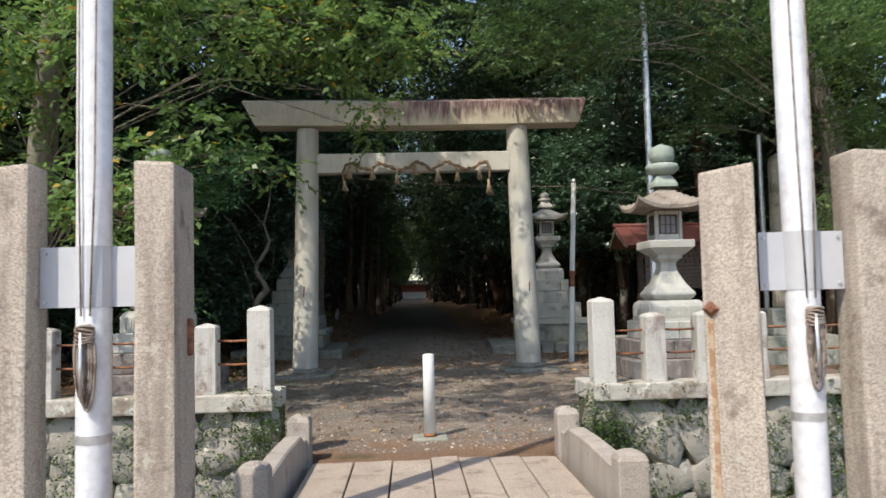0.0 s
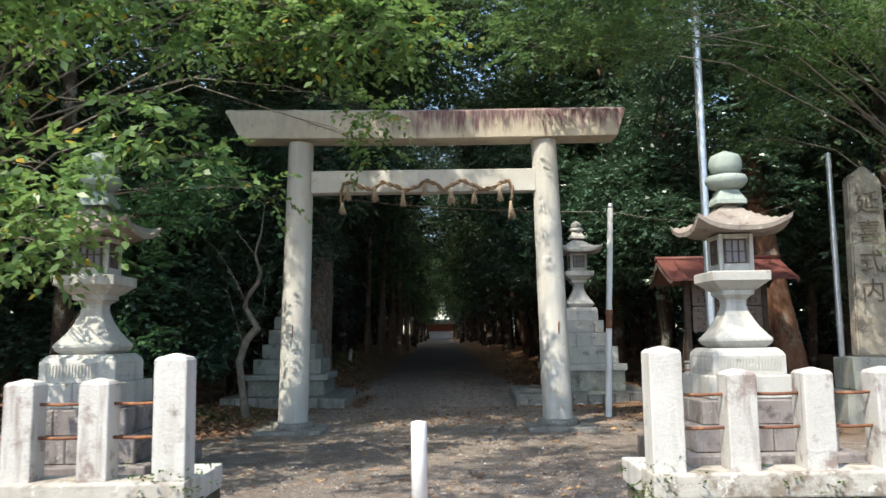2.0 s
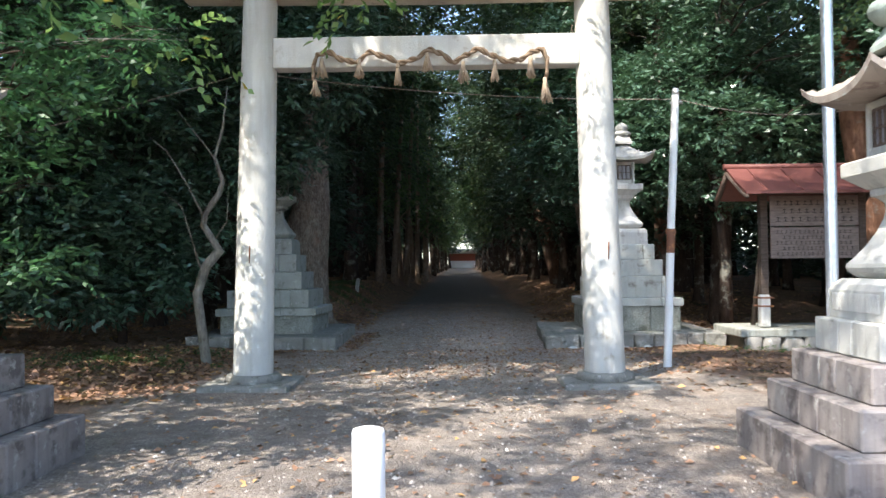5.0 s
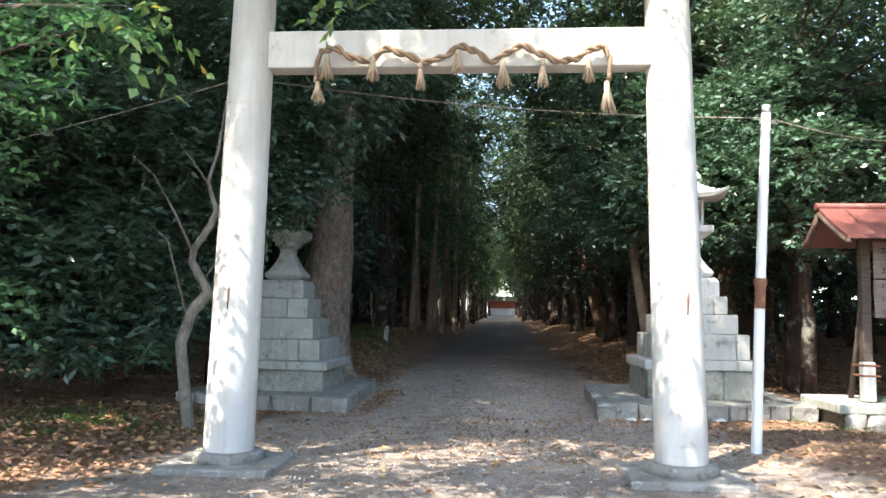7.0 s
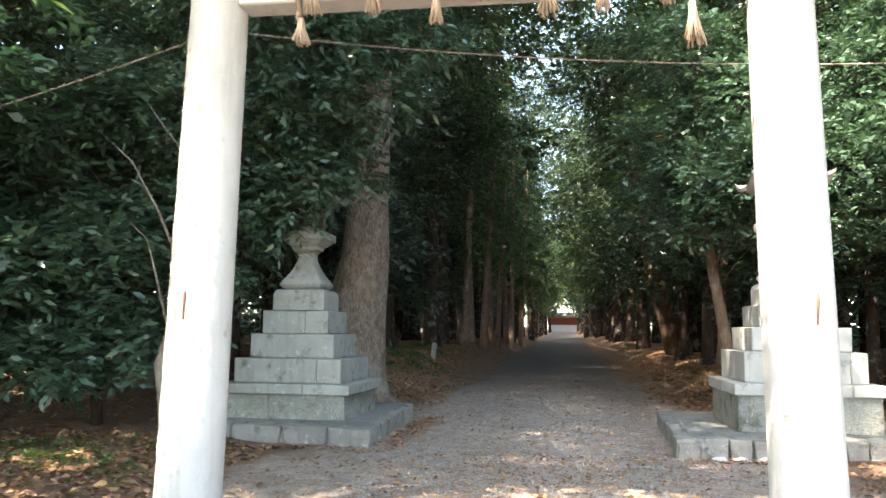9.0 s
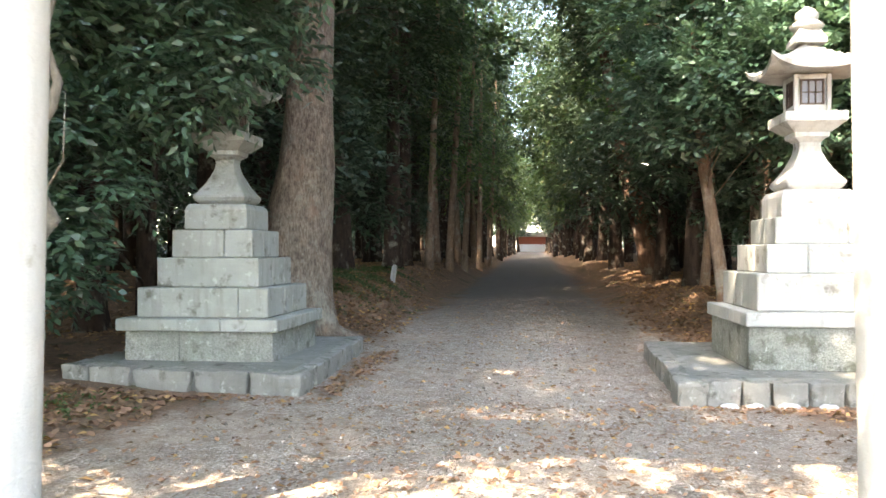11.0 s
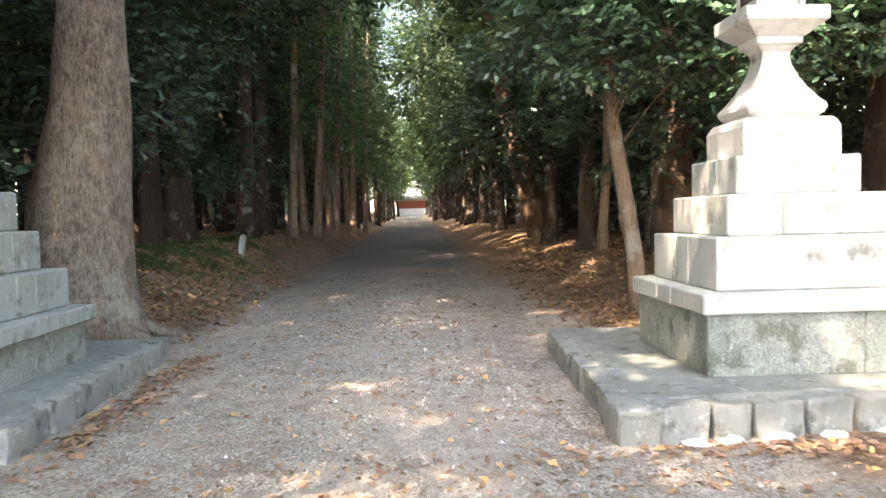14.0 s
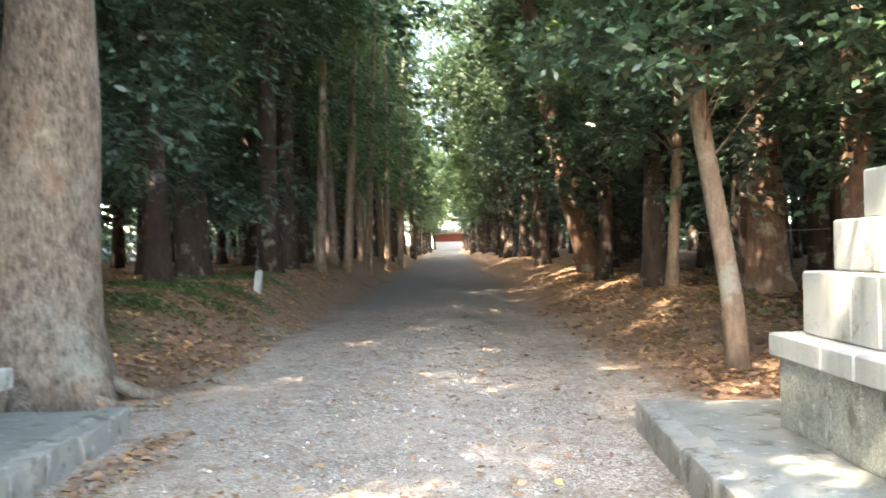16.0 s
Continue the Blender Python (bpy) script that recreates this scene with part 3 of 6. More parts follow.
def lantern_top(parent, z, mats, finial):
    body, lid, ball = mats
    ped = [(0.265, 0.0), (0.285, 0.012), (0.325, 0.045), (0.346, 0.085), (0.340, 0.115), (0.305, 0.155), (0.235, 0.25), (0.175, 0.36), (0.135, 0.46), (0.122, 0.53), (0.128, 0.58), (0.165, 0.62), (0.20, 0.635), (0.205, 0.69)]
    data_part("pedestal", loft("pedestal", [(h, z + v) for h, v in ped], corner=0.16), body, parent)
    data_part("platform", loft("platform", [(0.215, z + 0.693), (0.335, z + 0.79), (0.35, z + 0.80), (0.352, z + 0.90), (0.34, z + 0.912)], corner=0.05), body, parent)
    fire = part("fire_box", boxed(-0.165, 0.165, -0.165, 0.165, z + 0.915, z + 1.36, 0.004), body, parent)
    for sx in (-1, 1):
        for sy in (-1, 1):
            part("corner_post", boxed(sx * 0.21 - 0.05 * (sx + 1) / 1.0 * 0.5 - (0.0 if sx > 0 else 0), sx * 0.21 + (0.05 if sx < 0 else 0.0), sy * 0.21 - (0.05 if sy > 0 else 0), sy * 0.21 + (0.05 if sy < 0 else 0), z + 0.914, z + 1.37, 0.006), body, fire)
    for turn in (0, 90, 180, 270):
        win = bmesh.new()
        w, zb, zt = 0.115, z + 1.03, z + 1.29
        for x0, x1, z0, z1 in ((-w, w, zb - 0.02, zb), (-w, w, zt, zt + 0.02), (-w - 0.02, -w, zb - 0.02, zt + 0.02), (w, w + 0.02, zb - 0.02, zt + 0.02),
                               (-0.045, -0.033, zb, zt), (0.033, 0.045, zb, zt), (-w, w, zb + 0.12, zb + 0.132)):
            box(win, x0, x1, -0.196, -0.176, z0, z1, 0)
        lattice = part("lattice", win, post_wood, fire, "dark wooden window lattice")
        lattice.matrix_basis = pose(0, 0, 0, 0, 0, turn)
        pane = part("pane", boxed(-w, w, -0.174, -0.168, zb, zt, 0), glass_dark, fire, "smoky window pane")
        pane.matrix_basis = pose(0, 0, 0, 0, 0, turn)
        for zz0, zz1, name in ((z + 0.914, z + 1.008, "lower_rail"), (z + 1.312, z + 1.37, "upper_rail")):
            r = part(name, boxed(-0.159, 0.159, -0.2, -0.167, zz0, zz1, 0.004), body, fire)
            r.matrix_basis = pose(0, 0, 0, 0, 0, turn)
    roof = data_part("lid", lid_mesh(0.56, 0.36, 0.15, 0.055), lid, parent, "curved stone roof with upturned corners")
    roof.location = (0, 0, z + 1.375)
    data_part("finial_base", loft("finial_base", [(0.19, z + 1.75), (0.185, z + 1.80), (0.15, z + 1.86), (0.115, z + 1.93)], corner=0.2), ball, parent)
    if finial == "tall":
        data_part("finial_cup", loft("finial_cup", [(0.10, z + 1.93), (0.20, z + 1.97), (0.25, z + 2.03), (0.255, z + 2.07), (0.235, z + 2.11), (0.13, z + 2.135)], True), ball, parent)
        data_part("finial_ball", loft("finial_ball", [(0.12, z + 2.13), (0.18, z + 2.17), (0.20, z + 2.23), (0.197, z + 2.31), (0.17, z + 2.37), (0.09, z + 2.405), (0.03, z + 2.43)], True), ball, parent)
    else:
        data_part("finial_cup", loft("finial_cup", [(0.08, z + 1.92), (0.17, z + 1.94), (0.20, z + 1.98), (0.15, z + 2.02)], True), ball, parent)
        data_part("finial_ball", loft("finial_ball", [(0.08, z + 2.01), (0.125, z + 2.05), (0.135, z + 2.11), (0.09, z + 2.17), (0.02, z + 2.21)], True), ball, parent)


def lantern(x, y, z, courses, top_z, mats, finial, label, group, fluted=False):
    lamp = thing("stone_lantern", x, y, z, label, "stone lantern", group)
    for k, (half, z0, z1, mat, joints) in enumerate(courses):
        course = new("course")
        course.parent = lamp
        add_blocks(course, half, z0 - z, z1 - z, mat, joints, k)
    if fluted:
        half, z0, z1 = fluted
        data_part("fluted_block", loft("fluted_block", [(half, z0 - z + 0.002), (half, z1 - z - 0.09), (half * 0.95, z1 - z - 0.045), (0.36, z1 - z)], corner=0.04), mats[0], lamp, "block with a carved fluted band")
        me = bpy.data.meshes.new("flute")
        one = boxed(-0.009, 0.009, -half - 0.010, -half + 0.004, z0 - z + 0.06, z1 - z - 0.11, 0.004)
        one.to_mesh(me)
        one.free()
        for turn in range(4):
            for i in range(20):
                a = -half * 0.8 + i * half * 1.6 / 19
                data_part("flute", me, mats[0], lamp, "", pose(0, 0, 0, 0, 0, 90 * turn) @ pose(a, 0, 0))
    else:
        half, z0, z1 = 0.408, top_z - 0.32, top_z
        data_part("top_block", loft("top_block", [(half, z0 - z + 0.002), (half, z1 - z - 0.08), (half * 0.95, z1 - z - 0.03), (0.36, z1 - z)], corner=0.04), mats[0], lamp)
    lantern_top(lamp, top_z - z, mats, finial)
    return lamp


front_mats = (granite, lid_stone, green_stone)
D = dark_granite
lantern(3.98, 12.05, -0.07, [(1.0, -0.12, 0.26, D, (-0.3, 0.35)), (0.80, 0.26, 0.54, D, (0.1,)), (0.65, 0.54, 0.81, D, (-0.2,)), (0.51, 0.81, 1.08, granite, (0.0,))], 1.39,
        front_mats, "tall", "tall weathered stone lantern on a stepped base behind a fence", "lanterns before the gate", (0.43, 1.08, 1.39))
lantern(-3.68, 11.8, -0.07, [(1.0, -0.12, 0.28, D, (-0.3, 0.35)), (0.82, 0.28, 0.56, D, (0.1,)), (0.66, 0.56, 0.84, D, (-0.2,)), (0.52, 0.84, 1.12, granite, (0.0,))], 1.43,
        front_mats, "tall", "tall weathered stone lantern half hidden by leafy branches", "lanterns before the gate", (0.43, 1.12, 1.43))
back_mats = (pale_granite, granite, granite)
S = step_granite
lantern(3.93, 22.35, 0.25, [(0.905, 0.25, 0.73, hewn_granite, (0.35,)), (0.955, 0.73, 0.89, S, (0.55,)), (0.787, 0.89, 1.31, S, (0.72,)), (0.646, 1.31, 1.64, S, (-0.30,)), (0.514, 1.64, 1.95, S, (0.55,))],
        2.27, back_mats, "short", "white granite lantern on a five-stepped base beyond the gate", "lanterns beyond the gate")
W = shaded_grey_granite
lantern(-3.27, 22.4, 0.22, [(0.92, 0.22, 0.60, hewn_granite, (-0.25,)), (1.0, 0.60, 0.75, W, (0.3,)), (0.82, 0.75, 1.11, W, (0.55,)), (0.65, 1.11, 1.47, W, ()), (0.52, 1.47, 1.82, W, (0.3,))],
        2.15, (W, W, W), "short", "grey granite lantern, shade in its colour, on a stepped base under branches", "lanterns beyond the gate")


# ---- platforms of the lanterns beyond the gate ----
def kerb_run(parent, a, b, wide, z0, z1, seed, inward, least=0.24, most=0.42):
    """A row of rough kerb stones from a to b."""
    rng = random.Random(seed)
    a, b = Vector(a), Vector(b)
    d = b - a
    length = d.length
    d.normalize()
    n = Vector((-d.y, d.x)) * inward
    s = 0.0
    while s < length - 0.05:
        w = min(rng.uniform(least, most), length - s)
        if length - s - w < 0.15:
            w = length - s
        bm = boxed(0.006, w - 0.006, rng.uniform(-0.025, 0.02), wide, z0, z1 - rng.uniform(0, 0.015), 0.028, 2)
        foot = rng.uniform(0.80, 0.97)
        for v in bm.verts:
            if v.co.z < z0 + 0.12:
                v.co.x = w / 2 + (v.co.x - w / 2) * foot
        chipped(bm, 0.024, 6.0, 2, seed + s)
        bm.transform(Matrix(((d.x, n.x, 0, a.x + d.x * s), (d.y, n.y, 0, a.y + d.y * s), (0, 0, 1, 0), (0, 0, 0, 1))))
        if inward < 0:
            bmesh.ops.reverse_faces(bm, faces=bm.faces)
        part("kerb_stone", bm, kerb_granite, parent)
        s += w


def platform(name, corners, z1, seed, label, least=0.24, most=0.42):
    """corners: near inner corner, near outer corner, far outer corner, far inner corner."""
    base = tagged(new(name), label, "stone platform", kind="structure")
    inner, outer, far_outer, far_inner = [Vector(c) for c in corners]
    n, verts = 28, []
    for i in range(n + 1):
        for j in range(n + 1):
            u, v = 0.025 + 0.95 * i / n, 0.025 + 0.95 * j / n
            p = inner.lerp(outer, u).lerp(far_inner.lerp(far_outer, u), v)
            rim = min(i, j, n - i, n - j) == 0
            wave = noise.noise(Vector((p.x * 2.3, p.y * 2.3, seed)))
            verts.append((p.x + 0.03 * wave, p.y + 0.03 * wave, z1 - 0.05 if rim else z1 + 0.006 + 0.010 * wave))
    faces = [(i * (n + 1) + j, (i + 1) * (n + 1) + j, (i + 1) * (n + 1) + j + 1, i * (n + 1) + j + 1) for i in range(n) for j in range(n)]
    bm = bmesh.new()
    bm.from_mesh(mesh_of("fill", verts, faces))
    bmesh.ops.recalc_face_normals(bm, faces=bm.faces)
    if sum(f.normal.z for f in bm.faces) < 0:
        bmesh.ops.reverse_faces(bm, faces=bm.faces)
    rim = [e for e in bm.edges if e.is_boundary]
    down = bmesh.ops.extrude_edge_only(bm, edges=rim)["geom"]
    for v in down:
        if isinstance(v, bmesh.types.BMVert):
            v.co.z = -0.15
    part("platform_fill", bm, worn_concrete, base, "grey cracked concrete top")
    sign = 1 if outer.x > inner.x else -1
    kerb_run(base, inner, outer, 0.30, -0.08, z1, seed, sign, least, most)
    kerb_run(base, inner, far_inner, 0.30, -0.08, z1 - 0.005, seed + 7, -sign, 0.45, 0.9)
    kerb_run(base, outer, far_outer, 0.30, -0.08, z1, seed + 9, sign)


platform("platform_1", ((2.13, 20.62), (5.55, 20.95), (5.6, 24.3), (2.32, 24.4)), 0.25, 3, "low platform of rough kerb stones under a lantern")
platform("platform_2", ((-1.77, 20.66), (-4.75, 21.1), (-4.8, 24.5), (-1.92, 24.6)), 0.24, 5, "low mossy platform of rough kerb stones", 0.35, 0.8)


def foot_stones(base_name, spots):
    """Small pale stones wedged under the kerb."""
    base = bpy.data.objects[base_name]
    rng = random.Random(61)
    for k, (x, y) in enumerate(spots):
        bm = bmesh.new()
        bmesh.ops.create_icosphere(bm, subdivisions=2, radius=1.0)
        for v in bm.verts:
            v.co *= 1 + 0.3 * noise.noise(v.co * 1.4 + Vector((k * 3.1, 0, 0)))
        bm.transform(Matrix.LocRotScale((x, y, -0.01), Euler((0, 0, rng.uniform(-0.4, 0.4))), (rng.uniform(0.09, 0.14), 0.07, 0.055)))
        part("foot_stone", bm, pale_granite, base)


foot_stones("platform_1", ((2.62, 20.62), (2.88, 20.64), (3.22, 20.68), (3.60, 20.71), (4.02, 20.76), (4.5, 20.80)))


# ---- fence, retaining wall ----
def stone_post(parent, x, y, half, z0, z1, material, cap=0.05, lean=0.0):
    rows = [(half, z0), (half, z1 - cap), (half * 0.86, z1 - cap * 0.55), (0.012, z1)]
    ob = data_part("post", loft("post", rows, corner=0.10), material, parent)
    ob.matrix_basis = pose(x, y, 0, 0, lean, 0)
    return ob


def fence(name, inner, sign, posts, label):
    row = thing(name, 0, 0, 0, label, "stone fence", "fences before the gate")
    x0, x1 = sorted((inner, inner + sign * 7.2))
    s, k = inner, 0
    while abs(s - inner) < 7.1:
        w = 1.62 if k else 1.75
        a, b = sorted((s, s + sign * w))
        part("coping_slab", chipped(boxed(a + 0.004, b - 0.004, 8.06, 8.44, 0.41, 0.585, 0.018, 2), 0.006, 5, 1, k), mottled_granite, row)
        s += sign * w
        k += 1
    a, b = sorted((inner + sign * 0.03, inner + sign * 0.36))
    part("coping_slab", chipped(boxed(a, b, 8.448, 9.15, 0.36, 0.55, 0.018, 2), 0.006, 5, 1, 5), pale_granite, row)
    stone_post(row, inner + sign * 0.145, 8.25, 0.118, 0.586, 1.475, pale_granite, 0.05)
    last = inner + sign * 0.145
    for i in range(posts):
        x = inner + sign * (0.69 + 0.545 * i)
        stone_post(row, x, 8.25, 0.108, 0.586, 1.305, post_granite if i < 4 else granite, 0.045, 0.6 * math.sin(i * 2.3))
        for z in (0.88, 1.12):
            a, b = sorted((last, x))
            rail = tubes_mesh("rail", [tube([(a + 0.09, 8.25, z), ((a + b) / 2, 8.25, z - 0.006), (b - 0.09, 8.25, z)], [0.012] * 3, 8)])
            data_part("rail", rail, rust, row, "thin rusty iron rail")
        last = x
    brace = tubes_mesh("brace", [tube([(inner + sign * 0.20, 8.72, 0.54), (inner + sign * 0.17, 8.36, 0.80)], [0.014, 0.014], 8)])
    data_part("brace", brace, rust, row, "short rusty iron brace")


fence("stone_fence", 1.86, 1, 10, "white stone posts with rusty rails on a coping")
fence("stone_fence", -1.40, -1, 10, "white stone posts with rusty rails by a lantern")


def rubble_stones(seed, count):
    rng = random.Random(seed)
    out = []
    for k in range(count):
        bm = bmesh.new()
        bmesh.ops.create_icosphere(bm, subdivisions=2, radius=0.5)
        off = Vector((rng.random() * 50, rng.random() * 50, rng.random() * 50))
        for v in bm.verts:
            p = v.co.normalized()
            q = Vector([math.copysign(abs(c) ** 0.6, c) for c in p]) * 0.5
            v.co = q * (1 + 0.42 * noise.noise(p * 1.5 + off) + 0.13 * noise.noise(p * 4 + off))
        me = bpy.data.meshes.new("stone")
        bm.to_mesh(me)
        bm.free()
        me.polygons.foreach_set("use_smooth", [True] * len(me.polygons))
        me.materials.append(rubble)
        out.append(me)
    return out


def retaining_wall(name, x0, x1, side_x, seed):
    wall = tagged(new(name), "mossy retaining wall of round fieldstones above a ditch", "retaining wall", kind="structure")
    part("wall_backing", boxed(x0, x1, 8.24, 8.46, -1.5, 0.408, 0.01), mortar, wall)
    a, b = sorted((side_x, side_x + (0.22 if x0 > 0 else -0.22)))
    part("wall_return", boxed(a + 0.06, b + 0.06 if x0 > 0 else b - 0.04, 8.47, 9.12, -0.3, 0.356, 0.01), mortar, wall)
    shapes = rubble_stones(seed, 7)
    rng = random.Random(seed)
    z, row = -1.28, 0
    while z < 0.36:
        h = rng.uniform(0.30, 0.46)
        x = x0 - rng.random() * 0.2 + 0.1
        while x < x1 - 0.05:
            w = rng.uniform(0.24, 0.62)
            cz = min(z + h / 2 + rng.uniform(-0.05, 0.05), 0.40 - h * 0.48)
            cx = min(max(x + w / 2, x0 + w / 2 - 0.02), x1 - w / 2 + 0.02)
            ob = data_part("stone", rng.choice(shapes), rubble, wall)
            ob.matrix_basis = Matrix.LocRotScale((cx, 8.22, cz), Euler((0, rng.uniform(-0.5, 0.5), rng.choice((0, math.pi)))), (w * rng.uniform(0.96, 1.14), rng.uniform(0.12, 0.22), h * rng.uniform(0.92, 1.2)))
            x += w * 0.97
        z += h * 0.90


retaining_wall("retaining_wall_1", 1.84, 8.6, 1.86, 21)
retaining_wall("retaining_wall_2", -8.4, -1.38, -1.40, 22)


# ---- bridge ----
def build_bridge():
    bridge = thing("footbridge", 0.22, 6.4, -0.09, "short granite slab footbridge with low side walls", "bridge")
    part("beam", boxed(-1.25, 1.25, -1.6, 1.45, -0.55, -0.142, 0.02), mossy_granite, bridge)
    seams = (-1.20, -0.79, -0.42, -0.05, 0.22, 0.52, 0.83, 1.18)
    rng = random.Random(4)
    for a, b in zip(seams[:-1], seams[1:]):
        far = 1.42 + rng.uniform(-0.06, 0.05)
        bm = chipped(boxed(a + 0.006, b - 0.006, -1.7, far, -0.14, 0.035 + rng.uniform(-0.008, 0.008), 0.012, 2), 0.006, 3, 2, a)
        part("slab", bm, paver, bridge)
    for sx, x in ((-1, -1.36), (1, 1.36)):
        for y in (-0.62, 1.72):
            ob = data_part("end_post", loft("end_post", [(0.115, -0.25), (0.112, 0.39), (0.095, 0.43), (0.03, 0.46)], corner=0.12), bridge_granite, bridge)
            ob.matrix_basis = pose(x, y, 0)
        # The low side wall, its top bowed down between the posts.
        verts, n = [], 13
        for i in range(n):
            f = i / (n - 1)
            y = -0.505 + f * 2.11
            top = 0.30 + 0.03 * math.sin(f * math.pi) - 0.07 * (f > 0.9)
            for dx, z in ((-0.085, -0.25), (-0.085, top - 0.015), (-0.07, top), (0.07, top), (0.085, top - 0.015), (0.085, -0.25)):
                verts.append((x + dx, y, z))
        faces = [(i * 6 + j, i * 6 + (j + 1) % 6, (i + 1) * 6 + (j + 1) % 6, (i + 1) * 6 + j) for i in range(n - 1) for j in range(6)]
        faces += [tuple(range(6)), tuple(range(n * 6 - 1, n * 6 - 7, -1))]
        bm = bmesh.new()
        bm.from_mesh(mesh_of("side_wall", verts, faces))
        bmesh.ops.recalc_face_normals(bm, faces=bm.faces)
        part("side_wall", bm, bridge_granite, bridge)


build_bridge()


# ---- gateposts and flagpoles ----
def gatepost(x, y, w, d, turn, label, fitting="", top=2.41):
    post = thing("gatepost", x, y, -0.1, label, "gatepost", "granite gateposts", turn=turn)
    bm = boxed(-w / 2, w / 2, -d / 2, d / 2, -0.2, top, 0.022, 2)
    for v in bm.verts:
        if v.co.z > 2.2:
            v.co.x *= 0.95
            v.co.y *= 0.95
            v.co.z += 0.02 * math.sin(v.co.x * 9 + x * 3)
    part("shaft", chipped(bm, 0.009, 2.6, 3, x), pink_granite, post)
    if fitting == "bolt":
        bm = bmesh.new()
        bmesh.ops.create_cone(bm, cap_ends=True, segments=4, radius1=0.05, radius2=0.022, depth=0.03)
        bm.transform(Matrix.Translation((-w / 2 + 0.05, -d / 2 - 0.014, 1.50)) @ Matrix.Rotation(math.pi / 2, 4, "X"))
        part("iron_bolt", bm, rust, post, "rusty diamond-shaped iron bolt")
        part("rust_streak", chipped(boxed(-w / 2 + 0.034, -w / 2 + 0.064, -d / 2 - 0.006, -d / 2 + 0.008, 0.35, 1.44, 0), 0.006, 9, 3), rust_stain, post, "rust streak below the bolt")
    elif fitting == "hook":
        part("iron_bolt", boxed(w / 2 - 0.01, w / 2 + 0.03, 0.03, 0.08, 1.30, 1.52, 0.012), rust, post, "rusty iron hook plate")
    return post


gatepost(-1.435, 4.705, 0.235, 0.44, 0, "tall pink granite gatepost with a rusty iron hook", "hook")
gatepost(-2.275, 4.625, 0.29, 0.28, 0, "tall pink granite gatepost beside a flagpole")
gatepost(1.93, 4.66, 0.325, 0.36, -24, "tall stained granite gatepost with a rusty bolt", "bolt", 2.33)
gatepost(2.78, 4.625, 0.32, 0.28, 0, "tall pale granite gatepost beside a flagpole")


def flagpole(x, y, x0, x1, label):
    r = 0.098
    pole = thing("flagpole", x, y, -0.1, label, "flagpole", "flagpoles between the gateposts")
    data_part("shaft", tubes_mesh("shaft", [tube([(0, 0, 0), (0, 0, 4), (0, 0, 8.5)], [r, r, 0.06], 40)]), pole_metal, pole)
    data_part("label_band", tubes_mesh("label_band", [tube([(0, 0, 0.83), (0, 0, 0.88)], [r + 0.002, r + 0.002], 40)]), chrome, pole, "faded grey maker's sticker band")
    # A plate between the posts, bent round the pole.
    pts = [(x0 - x, 0.0), (-r - 0.045, 0.0)]
    pts += [((r + 0.004) * math.cos(a), -(r + 0.004) * math.sin(a)) for a in [math.pi - i * math.pi / 12 for i in range(13)]]
    pts += [(r + 0.045, 0.0), (x1 - x, 0.0)]
    verts = [(px, py + d, z) for px, py in pts for d, z in ((0, 1.60), (0, 1.95), (0.006, 1.95), (0.006, 1.60))]
    faces = [(4 * i + j, 4 * i + (j + 1) % 4, 4 * i + 4 + (j + 1) % 4, 4 * i + 4 + j) for i in range(len(pts) - 1) for j in range(4)]
    bm = bmesh.new()
    bm.from_mesh(mesh_of("bracket", verts, faces))
    bmesh.ops.recalc_face_normals(bm, faces=bm.faces)
    bracket = part("bracket", bm, plate_paint, pole, "grey steel bracket plate")
    for bx in (x0 - x + 0.03, x1 - x - 0.03):
        for z in (1.635, 1.915):
            data_part("bolt", tubes_mesh("bolt", [tube([(bx, 0.0, z), (bx, -0.012, z)], [0.011, 0.009], 8)]), chrome, bracket)
    # Halyard: two lines and a coil hung on a cleat.
    top = [tube([(-0.03 + 0.05 * k, -r - 0.012, 1.55), (-0.045 + 0.09 * k, -r - 0.014, 2.4), (-0.06 + 0.12 * k, -r * 0.8, 8.2)], [0.006] * 3, 6) for k in (0, 1)]
    data_part("halyard", tubes_mesh("halyard", top), cord_mat, pole)
    rng = random.Random(int(x * 10))
    loops = []
    for k in range(15):
        w, h = rng.uniform(0.018, 0.055), rng.uniform(0.17, 0.25)
        cx, cz = rng.uniform(-0.015, 0.015), 1.30 - h + 0.2
        ring = [(cx + w * math.sin(a), -r - 0.02 - 0.007 * k / 4 - 0.01 * math.cos(a), cz + h * math.cos(a)) for a in [i * math.tau / 20 for i in range(21)]]
        loops.append(tube(ring, [0.0065] * 21, 6))
    for k in range(6):
        z = 1.40 + 0.018 * k
        loops.append(tube([(0.05 * math.cos(a), -r - 0.035 - 0.03 * math.sin(a), z + 0.008 * math.sin(a * 2 + k)) for a in [i * math.tau / 12 for i in range(13)]], [0.008] * 13, 6))
    loops.append(tube([(-0.03, -r - 0.03, 1.48), (0.03, -r - 0.045, 1.50), (0.0, -r - 0.05, 1.47), (-0.04, -r - 0.04, 1.46), (0.03, -r - 0.04, 1.44)], [0.008] * 5, 6))
    data_part("cord_coil", tubes_mesh("cord_coil", loops), cord_mat, pole, "coil of weathered grey cord")
    data_part("cleat", tubes_mesh("cleat", [tube([(-0.01, -r - 0.065, 1.10), (-0.01, -r - 0.07, 1.25), (-0.01, -r - 0.065, 1.46)], [0.01, 0.011, 0.009], 8)]), chrome, pole)


flagpole(-1.82, 4.64, -2.128, -1.552, "silver metal flagpole clamped between granite posts")
flagpole(2.355, 4.64, 2.102, 2.618, "silver metal flagpole clamped beside a stained post")


